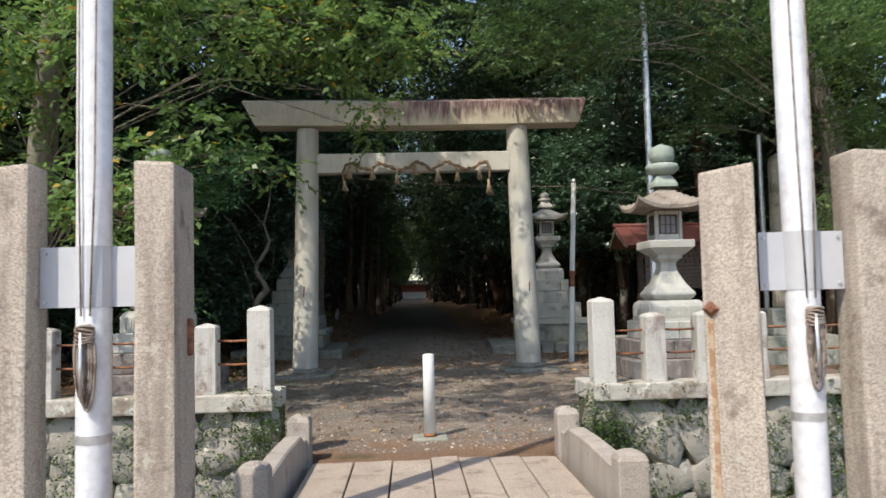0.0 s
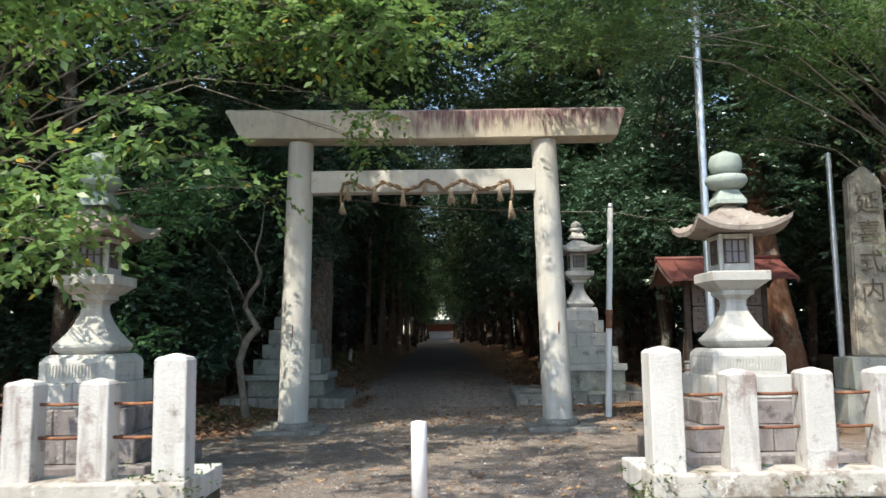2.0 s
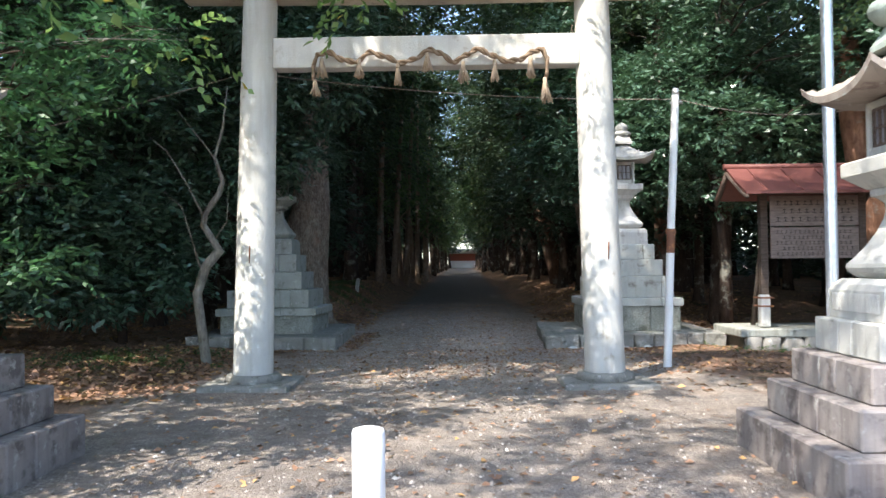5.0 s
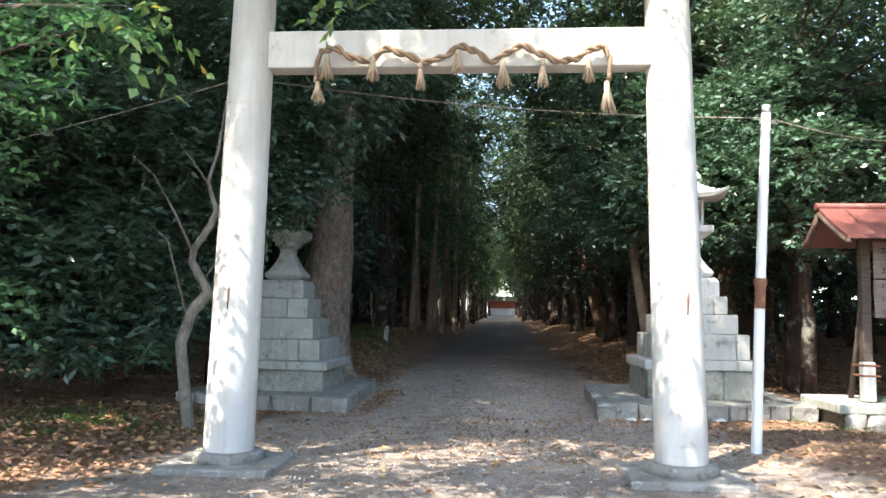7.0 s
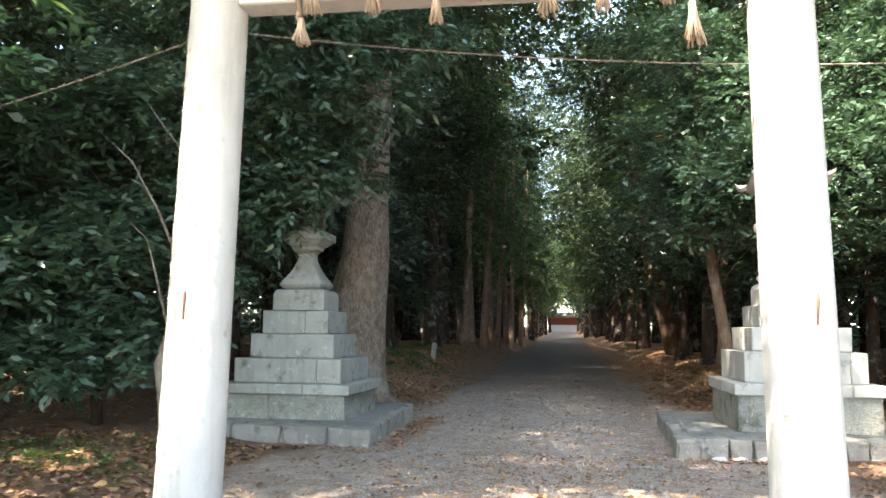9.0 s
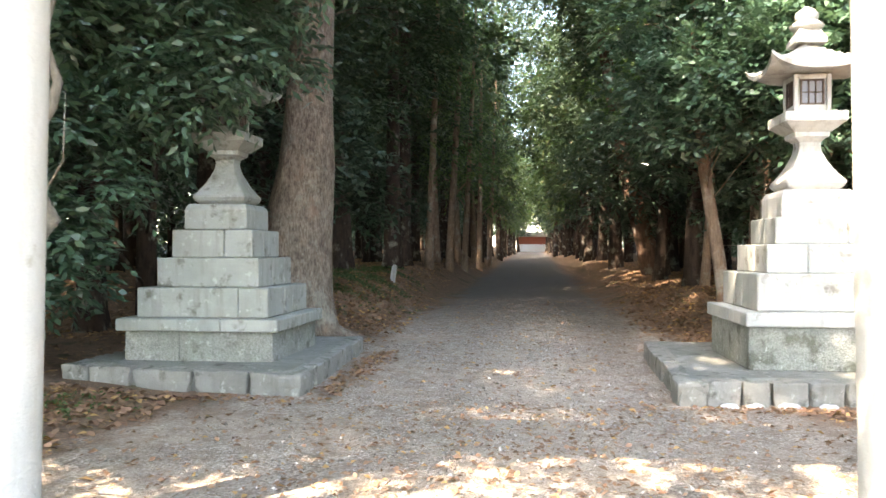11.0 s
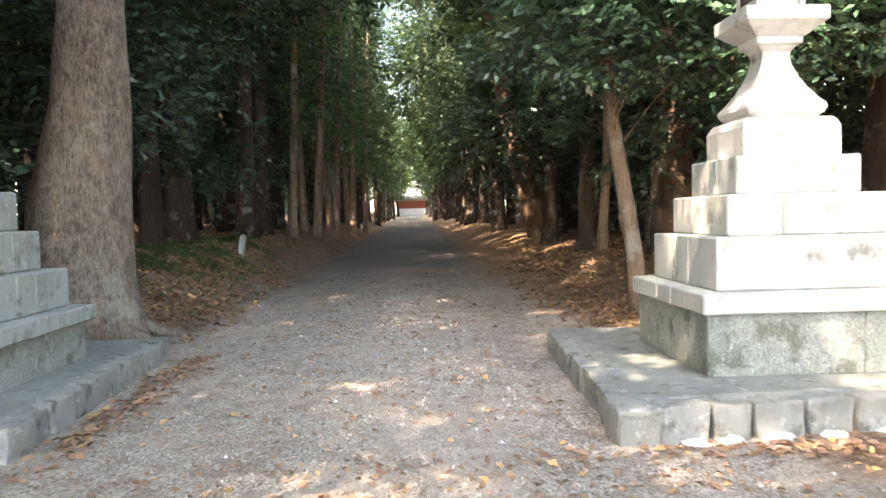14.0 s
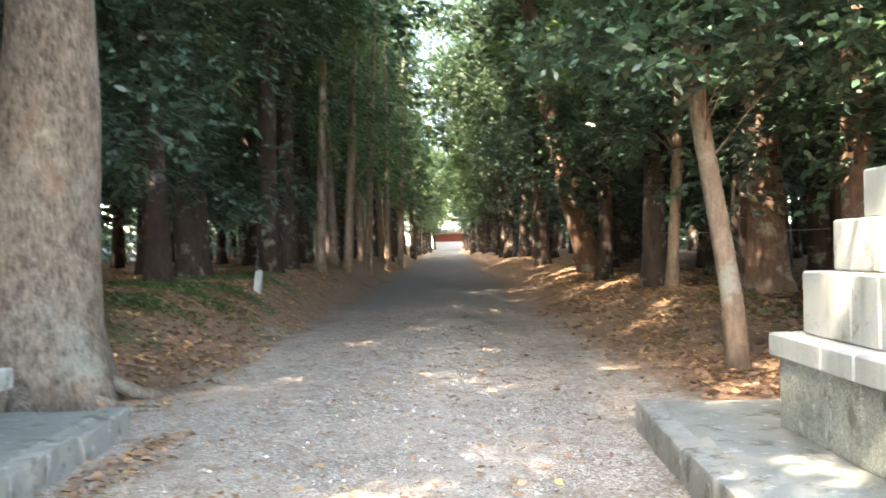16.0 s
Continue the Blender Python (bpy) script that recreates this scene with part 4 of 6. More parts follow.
# ---- poles, bollard ----
def bollard():
    ob = thing("bollard", 0.2, 9.2, -0.1, "white painted steel bollard standing in gravel", "bollard")
    data_part("plate", loft("plate", [(0.20, -0.02), (0.20, 0.012), (0.19, 0.02)], corner=0.1), mossy_granite, ob, "grey concrete footing")
    data_part("tube", loft("tube", [(0.067, 0.06), (0.067, 0.945), (0.06, 0.958), (0.03, 0.966)], True), white_paint, ob)
    data_part("rusty_foot", loft("rusty_foot", [(0.069, 0.015), (0.069, 0.06)], True), rust, ob, "rusty foot of the post")


bollard()


def lamp_less_pole():
    ob = thing("service_pole", 3.64, 17.9, -0.02, "leaning white metal service pole with a rusty joint", "pole")
    pts = [(0, 0, -0.1), (0.09, 0.01, 2.03), (0.20, 0.02, 4.1)]
    data_part("tube", tubes_mesh("tube", [tube(pts, [0.062, 0.060, 0.056], 20)]), white_paint, ob)
    data_part("joint", tubes_mesh("joint", [tube([(0.088, 0.01, 2.0), (0.092, 0.01, 2.08)], [0.078, 0.078], 16)]), rust, ob, "rusty joint collar")
    data_part("rust_patch", tubes_mesh("rust_patch", [tube([(0.075, -0.003, 1.72), (0.088, -0.003, 2.0)], [0.0615, 0.0625], 16)]), rust, ob)
    cap = tubes_mesh("cap", [tube([(0.2, 0.02, 4.1), (0.204, 0.02, 4.2)], [0.06, 0.045], 12), tube([(0.12, 0.02, 3.98), (0.30, 0.02, 3.99)], [0.022, 0.022], 8)])
    data_part("cap", cap, chrome, ob)


lamp_less_pole()


def steel_pole(x, y, r, h, base, label, joint=True):
    ob = thing("steel_pole", x, y, base, label, "metal pole")
    data_part("tube", tubes_mesh("tube", [tube([(0, 0, -0.1), (0, 0, h * 0.5), (0, 0, h)], [r, r, r * 0.9], 24)]), chrome, ob)
    if joint:
        for z in (h * 0.33, h * 0.66):
            data_part("collar", tubes_mesh("collar", [tube([(0, 0, z), (0, 0, z + 0.05)], [r * 1.25, r * 1.25], 20)]), chrome, ob)
    return ob


steel_pole(4.62, 14.7, 0.065, 9.5, -0.05, "tall shiny galvanised flagpole behind a lantern", False)
steel_pole(8.05, 17.5, 0.06, 5.05, 0.0, "galvanised pipe standing beside a stone stele")


def wire(name, pts, r, label):
    ob = data_part(name, tubes_mesh(name, [tube(pts, [r] * len(pts), 6)]), cord_mat)
    tagged(ob, label, "cable")


def sag(a, b, drop, n=14):
    a, b = Vector(a), Vector(b)
    return [tuple(a.lerp(b, i / n) - Vector((0, 0, drop * 4 * (i / n) * (1 - i / n)))) for i in range(n + 1)]


wire("overhead_cable", sag((3.86, 17.92, 4.02), (-2.45, 17.2, 4.35), 0.12), 0.007, "thin grey cable slung from a white pole")
wire("overhead_cable", sag((-2.45, 17.2, 4.35), (-9.5, 18.2, 3.1), 0.10), 0.007, "thin grey cable vanishing among dark trees")
wire("overhead_cable", sag((3.86, 17.92, 4.02), (9.5, 21.0, 4.9), 0.4), 0.007, "thin grey cable running off to trees")


wire("rope_line", sag((4.6, 33.0, 1.75), (9.2, 32.2, 1.8), 0.06), 0.009, "thin pale line strung between forest trunks")


# ---- notice board ----
def notice_board():
    ob = thing("notice_board", 6.55, 20.6, 0.0, "roofed wooden notice board with two plank signs", "notice board")
    for x in (-0.43, 1.35):
        part("post", boxed(x - 0.07, x + 0.07, -0.07, 0.07, 0.38, 2.85, 0.012), post_wood, ob)
        brace = tubes_mesh("brace", [tube([(x - 0.03, 0.55, 0.2), (x, 0.05, 2.1)], [0.045, 0.04], 6)])
        data_part("brace", brace, post_wood, ob)
        stub = part("foot_stub", boxed(x - 0.16, x + 0.02, -0.27, -0.10, 0.385, 0.97, 0.02), pale_granite, ob, "short white stone stub")
        for z in (0.75, 0.90):
            part("iron_strap", boxed(x - 0.165, x + 0.075, -0.275, 0.075, z, z + 0.03, 0.002), rust, stub)
    for z0, z1, rows in ((2.21, 2.76, 3), (1.62, 2.19, 5)):
        board = part("sign_board", boxed(-0.34, 1.25, -0.13, -0.09, z0, z1, 0.006), board_wood, ob, "plank with lines of dark writing")
        rng = random.Random(int(z0 * 10))
        for r in range(rows):
            bm = bmesh.new()
            h = (z1 - z0) / (rows + 0.7)
            zc = z1 - h * (r + 0.85)
            x = -0.24 + (0.12 if r % 2 else 0.0)
            while x < 1.12:
                w = h * rng.uniform(0.45, 0.62)
                box(bm, x, x + w, -0.1335, -0.1305, zc - h * 0.3, zc - h * 0.22, 0)
                box(bm, x + w * 0.15, x + w * 0.85, -0.1335, -0.1305, zc + h * 0.12, zc + h * 0.2, 0)
                box(bm, x + w * 0.4, x + w * 0.55, -0.1335, -0.1305, zc - h * 0.22, zc + h * 0.28, 0)
                x += w * 1.55
            tagged(part("writing", bm, ink, board), kind="stuff")
    part("tie", boxed(-0.6, 1.5, -0.04, 0.04, 2.80, 2.90, 0.006), post_wood, ob)
    # The roof: two curved slopes with a bargeboard at each gable end.
    for sy in (-1, 1):
        verts, n = [], 7
        for i in range(n):
            f = i / (n - 1)
            y, z = (-1.0 if sy < 0 else 0.65) * f, 3.30 - 0.62 * f + 0.10 * f * f
            for x in (-1.08, 1.76):
                verts += [(x, y, z), (x, y, z - 0.05)]
        faces = []
        for i in range(n - 1):
            a = i * 4
            faces += [(a, a + 2, a + 6, a + 4), (a + 1, a + 5, a + 7, a + 3), (a, a + 4, a + 5, a + 1), (a + 2, a + 3, a + 7, a + 6)]
        faces += [(0, 1, 3, 2), (4 * n - 4, 4 * n - 2, 4 * n - 1, 4 * n - 3)]
        bm = bmesh.new()
        bm.from_mesh(mesh_of("roof_slope", verts, faces))
        bmesh.ops.recalc_face_normals(bm, faces=bm.faces)
        slope = part("roof_slope", bm, red_roof, ob, "faded red sheet-metal roof slope")
        for x in (-0.7, -0.1, 0.5, 1.1):
            seam = tubes_mesh("seam", [tube([(x, (-1.0 if sy < 0 else 0.65) * f, 3.305 - 0.62 * f + 0.10 * f * f) for f in (0.02, 0.35, 0.7, 0.99)], [0.014] * 4, 5)])
            data_part("seam", seam, red_roof, slope)
        for x in (-1.06, 1.74):
            verge = tubes_mesh("bargeboard", [tube([(x, (-1.0 if sy < 0 else 0.65) * f, 3.20 - 0.62 * f + 0.10 * f * f) for f in (0.0, 0.33, 0.66, 1.0)], [0.05] * 4, 4)])
            data_part("bargeboard", verge, post_wood, ob)
    data_part("ridge", tubes_mesh("ridge", [tube([(-1.12, 0, 3.31), (1.80, 0, 3.31)], [0.055, 0.055], 10)]), red_roof, ob)
    # The stone terrace below it.
    base = tagged(new("platform_3"), "low fieldstone terrace with a flat coping", "stone platform", kind="structure")
    part("coping", chipped(boxed(5.50, 8.9, 20.1, 21.6, 0.22, 0.375, 0.02), 0.01, 3, 2), mossy_granite, base)
    part("terrace_fill", boxed(5.60, 8.8, 20.22, 21.5, -0.15, 0.218, 0.01), mortar, base)
    shapes = rubble_stones(31, 4)
    rng = random.Random(8)
    x = 5.62
    while x < 8.7:
        w = rng.uniform(0.25, 0.42)
        st = data_part("stone", rng.choice(shapes), rubble, base)
        st.matrix_basis = Matrix.LocRotScale((x + w / 2, 20.2, 0.07), Euler((0, rng.uniform(-0.2, 0.2), 0)), (w, 0.2, 0.36))
        x += w * 0.98


notice_board()


def stele():
    ob = thing("stone_stele", 7.98, 16.25, -0.05, "tall inscribed stone stele on a block plinth", "stone stele")
    part("plinth", chipped(boxed(-0.75, 0.75, -0.45, 0.5, -0.1, 0.62, 0.03, 2), 0.02, 2, 2), mossy_granite, ob)
    part("plinth_top", chipped(boxed(-0.55, 0.55, -0.32, 0.36, 0.62, 1.18, 0.03, 2), 0.015, 2, 2, 3), mossy_granite, ob)
    verts = [(-0.34, -0.13, 1.18), (0.34, -0.13, 1.18), (0.30, -0.11, 4.28), (0.02, -0.10, 4.56), (-0.30, -0.11, 4.34)]
    verts += [(x, -y, z) for x, y, z in verts]
    faces = [(0, 1, 2, 3, 4), (9, 8, 7, 6, 5)] + [(i, i + 5, (i + 1) % 5 + 5, (i + 1) % 5) for i in range(5)]
    bm = bmesh.new()
    bm.from_mesh(mesh_of("slab", verts, faces))
    bmesh.ops.recalc_face_normals(bm, faces=bm.faces)
    bmesh.ops.bevel(bm, geom=list(bm.edges), offset=0.03, segments=2, affect="EDGES")
    part("slab", bm, stele_stone, ob)
    for i, ch in enumerate("延喜式内"):
        cu = bpy.data.curves.new("carving", "FONT")
        cu.body, cu.size, cu.extrude, cu.align_x = ch, 0.44, 0.004, "CENTER"
        tmp = bpy.data.objects.new("tmp", cu)
        scene.collection.objects.link(tmp)
        me = bpy.data.meshes.new_from_object(tmp)
        bpy.data.objects.remove(tmp)
        data_part("carved_character", me, carved, ob, "dark carved character", pose(0.0, -0.127 + 0.006 * i * 0 - 0.008, 3.72 - 0.52 * i, 90, 0, 0))


stele()


# ---- plants ----
def unit(v):
    return v / np.maximum(np.linalg.norm(v, axis=1, keepdims=True), 1e-6)


def sprays(rng, starts, ways, length, per, leaf, wide, droop=0.25, spread=0.9, flat=0.7):
    """Leaves set alternately along twigs; gives an array (n, 4, 3) of quads."""
    n = len(starts)
    ways = unit(ways)
    side = unit(np.cross(ways, np.tile((0.0, 0.0, 1.0), (n, 1))) + rng.normal(0, 0.15, (n, 3)))
    f = (np.arange(per) + 0.6) / per
    lens = length * rng.uniform(0.6, 1.25, (n, 1, 1))
    base = starts[:, None, :] + ways[:, None, :] * lens * f[None, :, None]
    base[:, :, 2] -= (droop * lens[:, :, 0] * f[None, :] ** 2)
    sgn = np.where(np.arange(per) % 2 == 0, 1.0, -1.0)[None, :, None]
    d = ways[:, None, :] * rng.uniform(0.35, 0.9, (n, per, 1)) + side[:, None, :] * sgn * spread + rng.normal(0, 0.28, (n, per, 3))
    d[:, :, 2] -= droop * 0.9
    d = d.reshape(-1, 3)
    base = base.reshape(-1, 3)
    d = unit(d)
    up = np.tile((0.0, 0.0, 1.0), (len(d), 1)) * flat + rng.normal(0, 0.45, (len(d), 3))
    s = unit(np.cross(d, up))
    nrm = np.cross(s, d)
    ll = leaf * rng.uniform(0.65, 1.25, (len(d), 1))
    ww = wide * rng.uniform(0.7, 1.2, (len(d), 1))
    q = np.empty((len(d), 4, 3))
    q[:, 0] = base
    q[:, 1] = base + d * ll * 0.45 + s * ww * 0.5 + nrm * ww * 0.18
    q[:, 2] = base + d * ll
    q[:, 3] = base + d * ll * 0.45 - s * ww * 0.5 + nrm * ww * 0.18
    return q


def lobe(rng, centre, radius, n, squash=0.6):
    """Twig starts and ways spread through a flattened lobe, thicker towards its skin."""
    v = unit(rng.normal(0, 1, (n, 3)))
    r = rng.uniform(0.25, 1.0, (n, 1)) ** 0.6
    p = v * r * radius
    p[:, 2] *= squash
    w = v + np.array((0, 0, 0.15)) + rng.normal(0, 0.35, (n, 3))
    w[:, 2] *= 0.55
    return p + np.array(centre), w


def crown(rng, lobes, density, **kw):
    qs = []
    for x, y, z, r in lobes:
        n = max(6, int(density * r * r))
        s, w = lobe(rng, (x, y, z), r, n, kw.get("squash", 0.6))
        qs.append(sprays(rng, s, w, kw.get("twig", 0.4), kw.get("per", 8), kw.get("leaf", 0.1), kw.get("wide", 0.045), kw.get("droop", 0.25), kw.get("spread", 0.9)))
    return np.concatenate(qs)


def limb_tubes(rng, base, lobes, r0, share=1.0):
    """Limbs from points on the trunk to the lobes."""
    out = []
    for x, y, z, r in lobes:
        if rng.random() > share:
            continue
        b = Vector(base(z - 0.25 * abs(z) * rng.random() - 0.4))
        e = Vector((x, y, z))
        mid = b.lerp(e, 0.5) + Vector((rng.normal(0, 0.15), rng.normal(0, 0.15), 0.10 * (e - b).length * (1 + rng.random())))
        q1, q2 = b.lerp(mid, 0.5) + Vector((0, 0, 0.05)), mid.lerp(e, 0.5) + Vector((rng.normal(0, 0.08), rng.normal(0, 0.08), 0.05))
        out.append(tube([b, q1, mid, q2, e], [r0, r0 * 0.8, r0 * 0.6, r0 * 0.4, r0 * 0.15], 6))
        for k in range(3):
            tip = e + Vector((rng.normal(0, r * 0.5), rng.normal(0, r * 0.5), rng.normal(0, r * 0.25)))
            out.append(tube([mid.lerp(e, 0.4 + 0.2 * k), (mid.lerp(e, 0.4 + 0.2 * k) + tip) / 2 + Vector((0, 0, 0.05)), tip], [r0 * 0.35, r0 * 0.2, r0 * 0.06], 5))
    return out


def own_tree(name, label, x, y, path, radii, bark_mat, lobes, leaf_mat, density, seed, limb=0.05, sides=18, flare=0, category="tree", group="", **kw):
    """A tree built for its own place. path and lobes are in the world, path from the foot up."""
    rng = np.random.default_rng(seed)
    z0 = float(ground_height(x, y))
    tree = thing(name, x, y, z0, label, category, group)
    o = Vector((x, y, z0))
    pts = [Vector(p) - o for p in path]
    pts[0].z = -0.15
    trunk_parts = [tube(pts, radii, sides, 0.14, seed * 1.3, flare)]
    loc = [(a - o.x, b - o.y, c - o.z, r) for a, b, c, r in lobes]

    def at(z):
        for p, q in zip(pts[:-1], pts[1:]):
            if p.z <= z <= q.z:
                return p.lerp(q, (z - p.z) / max(q.z - p.z, 1e-3))
        return pts[-1] if z > pts[-1].z else pts[0].lerp(pts[1], 0.5)

    trunk_parts += limb_tubes(rng, at, loc, limb)
    data_part("trunk", tubes_mesh("trunk", trunk_parts), bark_mat, tree)
    if lobes:
        data_part("crown", quads_mesh("crown", crown(rng, loc, density, **kw)), leaf_mat, tree)
    return tree


# Broadleaf trees that hang over the forecourt.
own_tree("cherry_tree", "broadleaf tree with yellow-green leaves drooping over the forecourt", -6.4, 13.6,
         [(-6.4, 13.6, -0.1), (-6.3, 13.4, 1.5), (-6.0, 13.0, 3.2), (-5.6, 12.4, 5.0), (-5.2, 12.0, 7.5), (-5.0, 11.8, 10.0)], [0.34, 0.27, 0.24, 0.19, 0.13, 0.06], grey_bark,
         [(-5.6, 11.0, 5.6, 0.7), (-5.2, 11.6, 4.5, 0.5), (-1.9, 13.0, 5.65, 0.4), (-1.1, 13.0, 5.5, 0.45), (-0.3, 13.0, 5.55, 0.4), (0.25, 13.2, 5.65, 0.35), (-4.2, 11.0, 5.3, 0.7), (-3.5, 10.5, 5.4, 0.7), (-2.6, 11.5, 5.4, 0.6), (-5.2, 11.0, 3.1, 0.6),
          (-3.4, 10.4, 2.95, 0.4), (-3.65, 10.4, 3.4, 0.45), (-3.35, 10.3, 2.5, 0.28), (-3.85, 10.4, 2.6, 0.4), (-4.3, 10.5, 3.0, 0.5), (-2.65, 10.9, 3.85, 0.42), (-2.15, 11.0, 3.65, 0.28), (-3.1, 11.0, 4.2, 0.3), (-2.0, 13.4, 3.7, 0.2),
          (-1.6, 12.4, 5.95, 0.6), (-0.8, 12.3, 5.75, 0.6), (0.0, 12.3, 5.6, 0.45), (-0.6, 14.6, 5.2, 0.42), (-0.5, 14.8, 4.6, 0.28), (-2.2, 13.0, 6.3, 0.8), (-4.2, 11.5, 6.5, 1.0),
          (-1.6, 12.5, 7.0, 0.9), (-3.4, 10.4, 6.4, 0.8), (-6.3, 11.4, 5.0, 0.7), (-6.8, 12.4, 3.4, 0.9), (-7.5, 13.4, 6.0, 1.2), (-6.5, 13.2, 8.5, 1.2), (-0.4, 12.9, 6.4, 0.6),
          # From here on: unseen high lobes, added to shade the ground below.
          (1.7, 10.1, 9.8, 0.8), (2.5, 11.6, 9.9, 0.8), (-4.2, 12.7, 10.1, 0.8), (-3.0, 12.9, 10.1, 0.9), (-1.8, 12.9, 10.0, 0.6), (0.6, 11.2, 10.0, 0.8), (1.4, 12.4, 10.0, 0.8), (3.2, 10.6, 10.0, 0.7),
          (-2.2, 7.9, 9.2, 0.9), (-0.5, 8.0, 9.2, 0.8), (-3.6, 6.4, 9.0, 0.9), (-1.6, 6.2, 9.0, 0.8)],
         leaf_fresh, 150, 11, 0.018, per=9, leaf=0.14, wide=0.075, twig=0.45, droop=0.5, squash=0.7)
own_tree("maple_tree", "spreading tree with light green feathery sprays", 9.6, 16.8,
         [(9.6, 16.8, -0.1), (9.5, 16.7, 1.6), (9.2, 16.4, 3.4), (8.9, 16.0, 5.0), (8.2, 15.6, 6.6), (7.6, 15.2, 8.6)], [0.36, 0.28, 0.25, 0.22, 0.15, 0.07], grey_bark,
         [(5.9, 15.0, 6.2, 0.8), (6.0, 16.0, 5.0, 0.5), (6.5, 14.5, 6.5, 0.9), (6.9, 16.0, 5.8, 0.8), (8.0, 14.0, 6.3, 1.0), (8.6, 14.0, 5.7, 0.9), (8.7, 15.0, 4.7, 0.7), (9.2, 15.0, 3.8, 0.7),
          (1.4, 14.0, 6.6, 0.6), (2.0, 13.5, 6.0, 0.6), (1.6, 13.2, 5.65, 0.4), (2.6, 13.0, 5.55, 0.45), (3.4, 13.2, 5.6, 0.4), (2.8, 13.5, 6.4, 0.8), (3.2, 13.0, 5.8, 0.6), (3.0, 12.5, 6.4, 0.7), (4.3, 14.0, 7.2, 0.9), (5.2, 13.5, 7.3, 1.0),
          # Lobes at z 10 and up lie out of view, added to block sun.
          (7.6, 13.2, 2.7, 0.5), (8.1, 13.0, 1.7, 0.5), (7.2, 13.6, 3.0, 0.35), (9.5, 16.0, 7.0, 1.4), (7.5, 15.5, 8.2, 1.5), (10.5, 16.0, 5.0, 1.3), (4.5, 15.5, 8.2, 1.3), (2.5, 14.5, 7.8, 1.1), (10.2, 14.5, 2.8, 1.0), (2.7, 15.2, 10.0, 0.9), (3.8, 15.6, 10.0, 1.0), (4.8, 16.2, 10.2, 1.0), (3.2, 13.6, 10.0, 0.9), (4.6, 14.2, 10.0, 1.0)],
         leaf_mid, 230, 12, 0.02, per=10, leaf=0.11, wide=0.045, twig=0.45, droop=0.15, squash=0.42)
own_tree("hornbeam_tree", "light green tree with flat feathery fronds by a lantern", -6.2, 16.2,
         [(-6.2, 16.2, 0), (-6.1, 16.1, 1.6), (-5.9, 15.8, 3.4), (-5.8, 15.4, 6.0), (-5.9, 15.0, 9.0), (-6.0, 15.0, 12.0)], [0.2, 0.16, 0.14, 0.11, 0.08, 0.03], dark_bark,
         [(-3.2, 13.6, 3.7, 0.45), (-2.5, 13.4, 3.85, 0.25), (-4.0, 14.0, 3.4, 0.65), (-4.2, 15.6, 3.7, 0.5), (-3.6, 15.7, 4.5, 0.5), (-4.5, 15.4, 2.7, 0.5), (-4.6, 15.3, 1.6, 0.5), (-5.0, 15.2, 4.6, 0.45), (-5.4, 15.2, 3.4, 0.7), (-3.1, 14.7, 4.0, 0.4),
          # Most lobes from here on are unseen, added to shade path and lanterns.
          (-6.0, 15.0, 8.0, 1.7), (-5.4, 14.0, 10.0, 1.8), (-6.8, 16.0, 11.0, 2.0), (-5.6, 16.6, 8.4, 1.6), (-7.0, 14.2, 9.5, 1.6), (-5.6, 17.0, 9.5, 1.2), (-3.2, 18.2, 9.8, 1.7), (-4.8, 19.5, 9.5, 1.7), (-2.4, 20.2, 10.2, 1.4), (-3.4, 15.4, 10.4, 1.4),
          (-7.0, 13.6, 12.0, 1.6), (-4.9, 13.6, 11.5, 1.6), (-2.9, 13.6, 11.9, 1.6), (-6.7, 15.8, 12.0, 1.6), (-2.9, 15.8, 11.9, 1.6), (-6.4, 18.0, 12.0, 1.6), (-4.5, 18.0, 11.5, 1.6), (-2.9, 18.0, 11.9, 1.6),
          (-2.3, 14.2, 10.2, 0.9), (-1.2, 14.7, 10.2, 0.8), (-0.4, 15.6, 10.2, 0.8), (0.3, 16.4, 10.2, 0.9), (0.7, 17.4, 10.3, 0.8), (-0.6, 17.1, 10.4, 0.9), (1.0, 18.4, 10.6, 0.9), (-0.3, 18.6, 10.8, 1.0), (-1.7, 16.3, 10.3, 0.9), (-2.0, 17.3, 10.5, 0.7)],
         leaf_frond, 190, 23, 0.03, per=10, leaf=0.13, wide=0.055, twig=0.5, droop=0.25, squash=0.4)
# Dark evergreens beyond and beside the gate.
own_tree("camellia_tree", "glossy dark camellia with dense low foliage", 6.6, 24.2,
         [(6.6, 24.2, 0), (6.6, 24.1, 1.5), (6.4, 24.0, 3.2), (6.2, 24.0, 6.0)], [0.16, 0.13, 0.11, 0.05], dark_bark,
         [(5.3, 23.6, 4.4, 0.9), (6.2, 22.8, 4.6, 1.0), (5.0, 24.3, 3.5, 0.8), (7.3, 22.9, 4.3, 1.1), (6.5, 23.5, 3.4, 0.9), (5.6, 24.0, 5.8, 1.2), (7.0, 23.6, 6.0, 1.3), (8.2, 23.6, 5.0, 1.2), (4.6, 24.6, 4.9, 0.8), (8.6, 23.2, 3.6, 1.0), (6.5, 24.2, 7.4, 1.4), (9.4, 23.4, 4.6, 1.2), (9.6, 23.6, 6.4, 1.4), (8.0, 21.0, 5.6, 0.9), (8.6, 20.8, 6.6, 1.0), (7.6, 21.0, 7.0, 1.1), (8.7, 21.0, 4.9, 0.6), (8.0, 20.8, 8.2, 1.2), (6.4, 21.6, 8.4, 1.2)],
         leaf_dark, 200, 13, 0.035, per=8, leaf=0.15, wide=0.075, twig=0.35, droop=0.2)
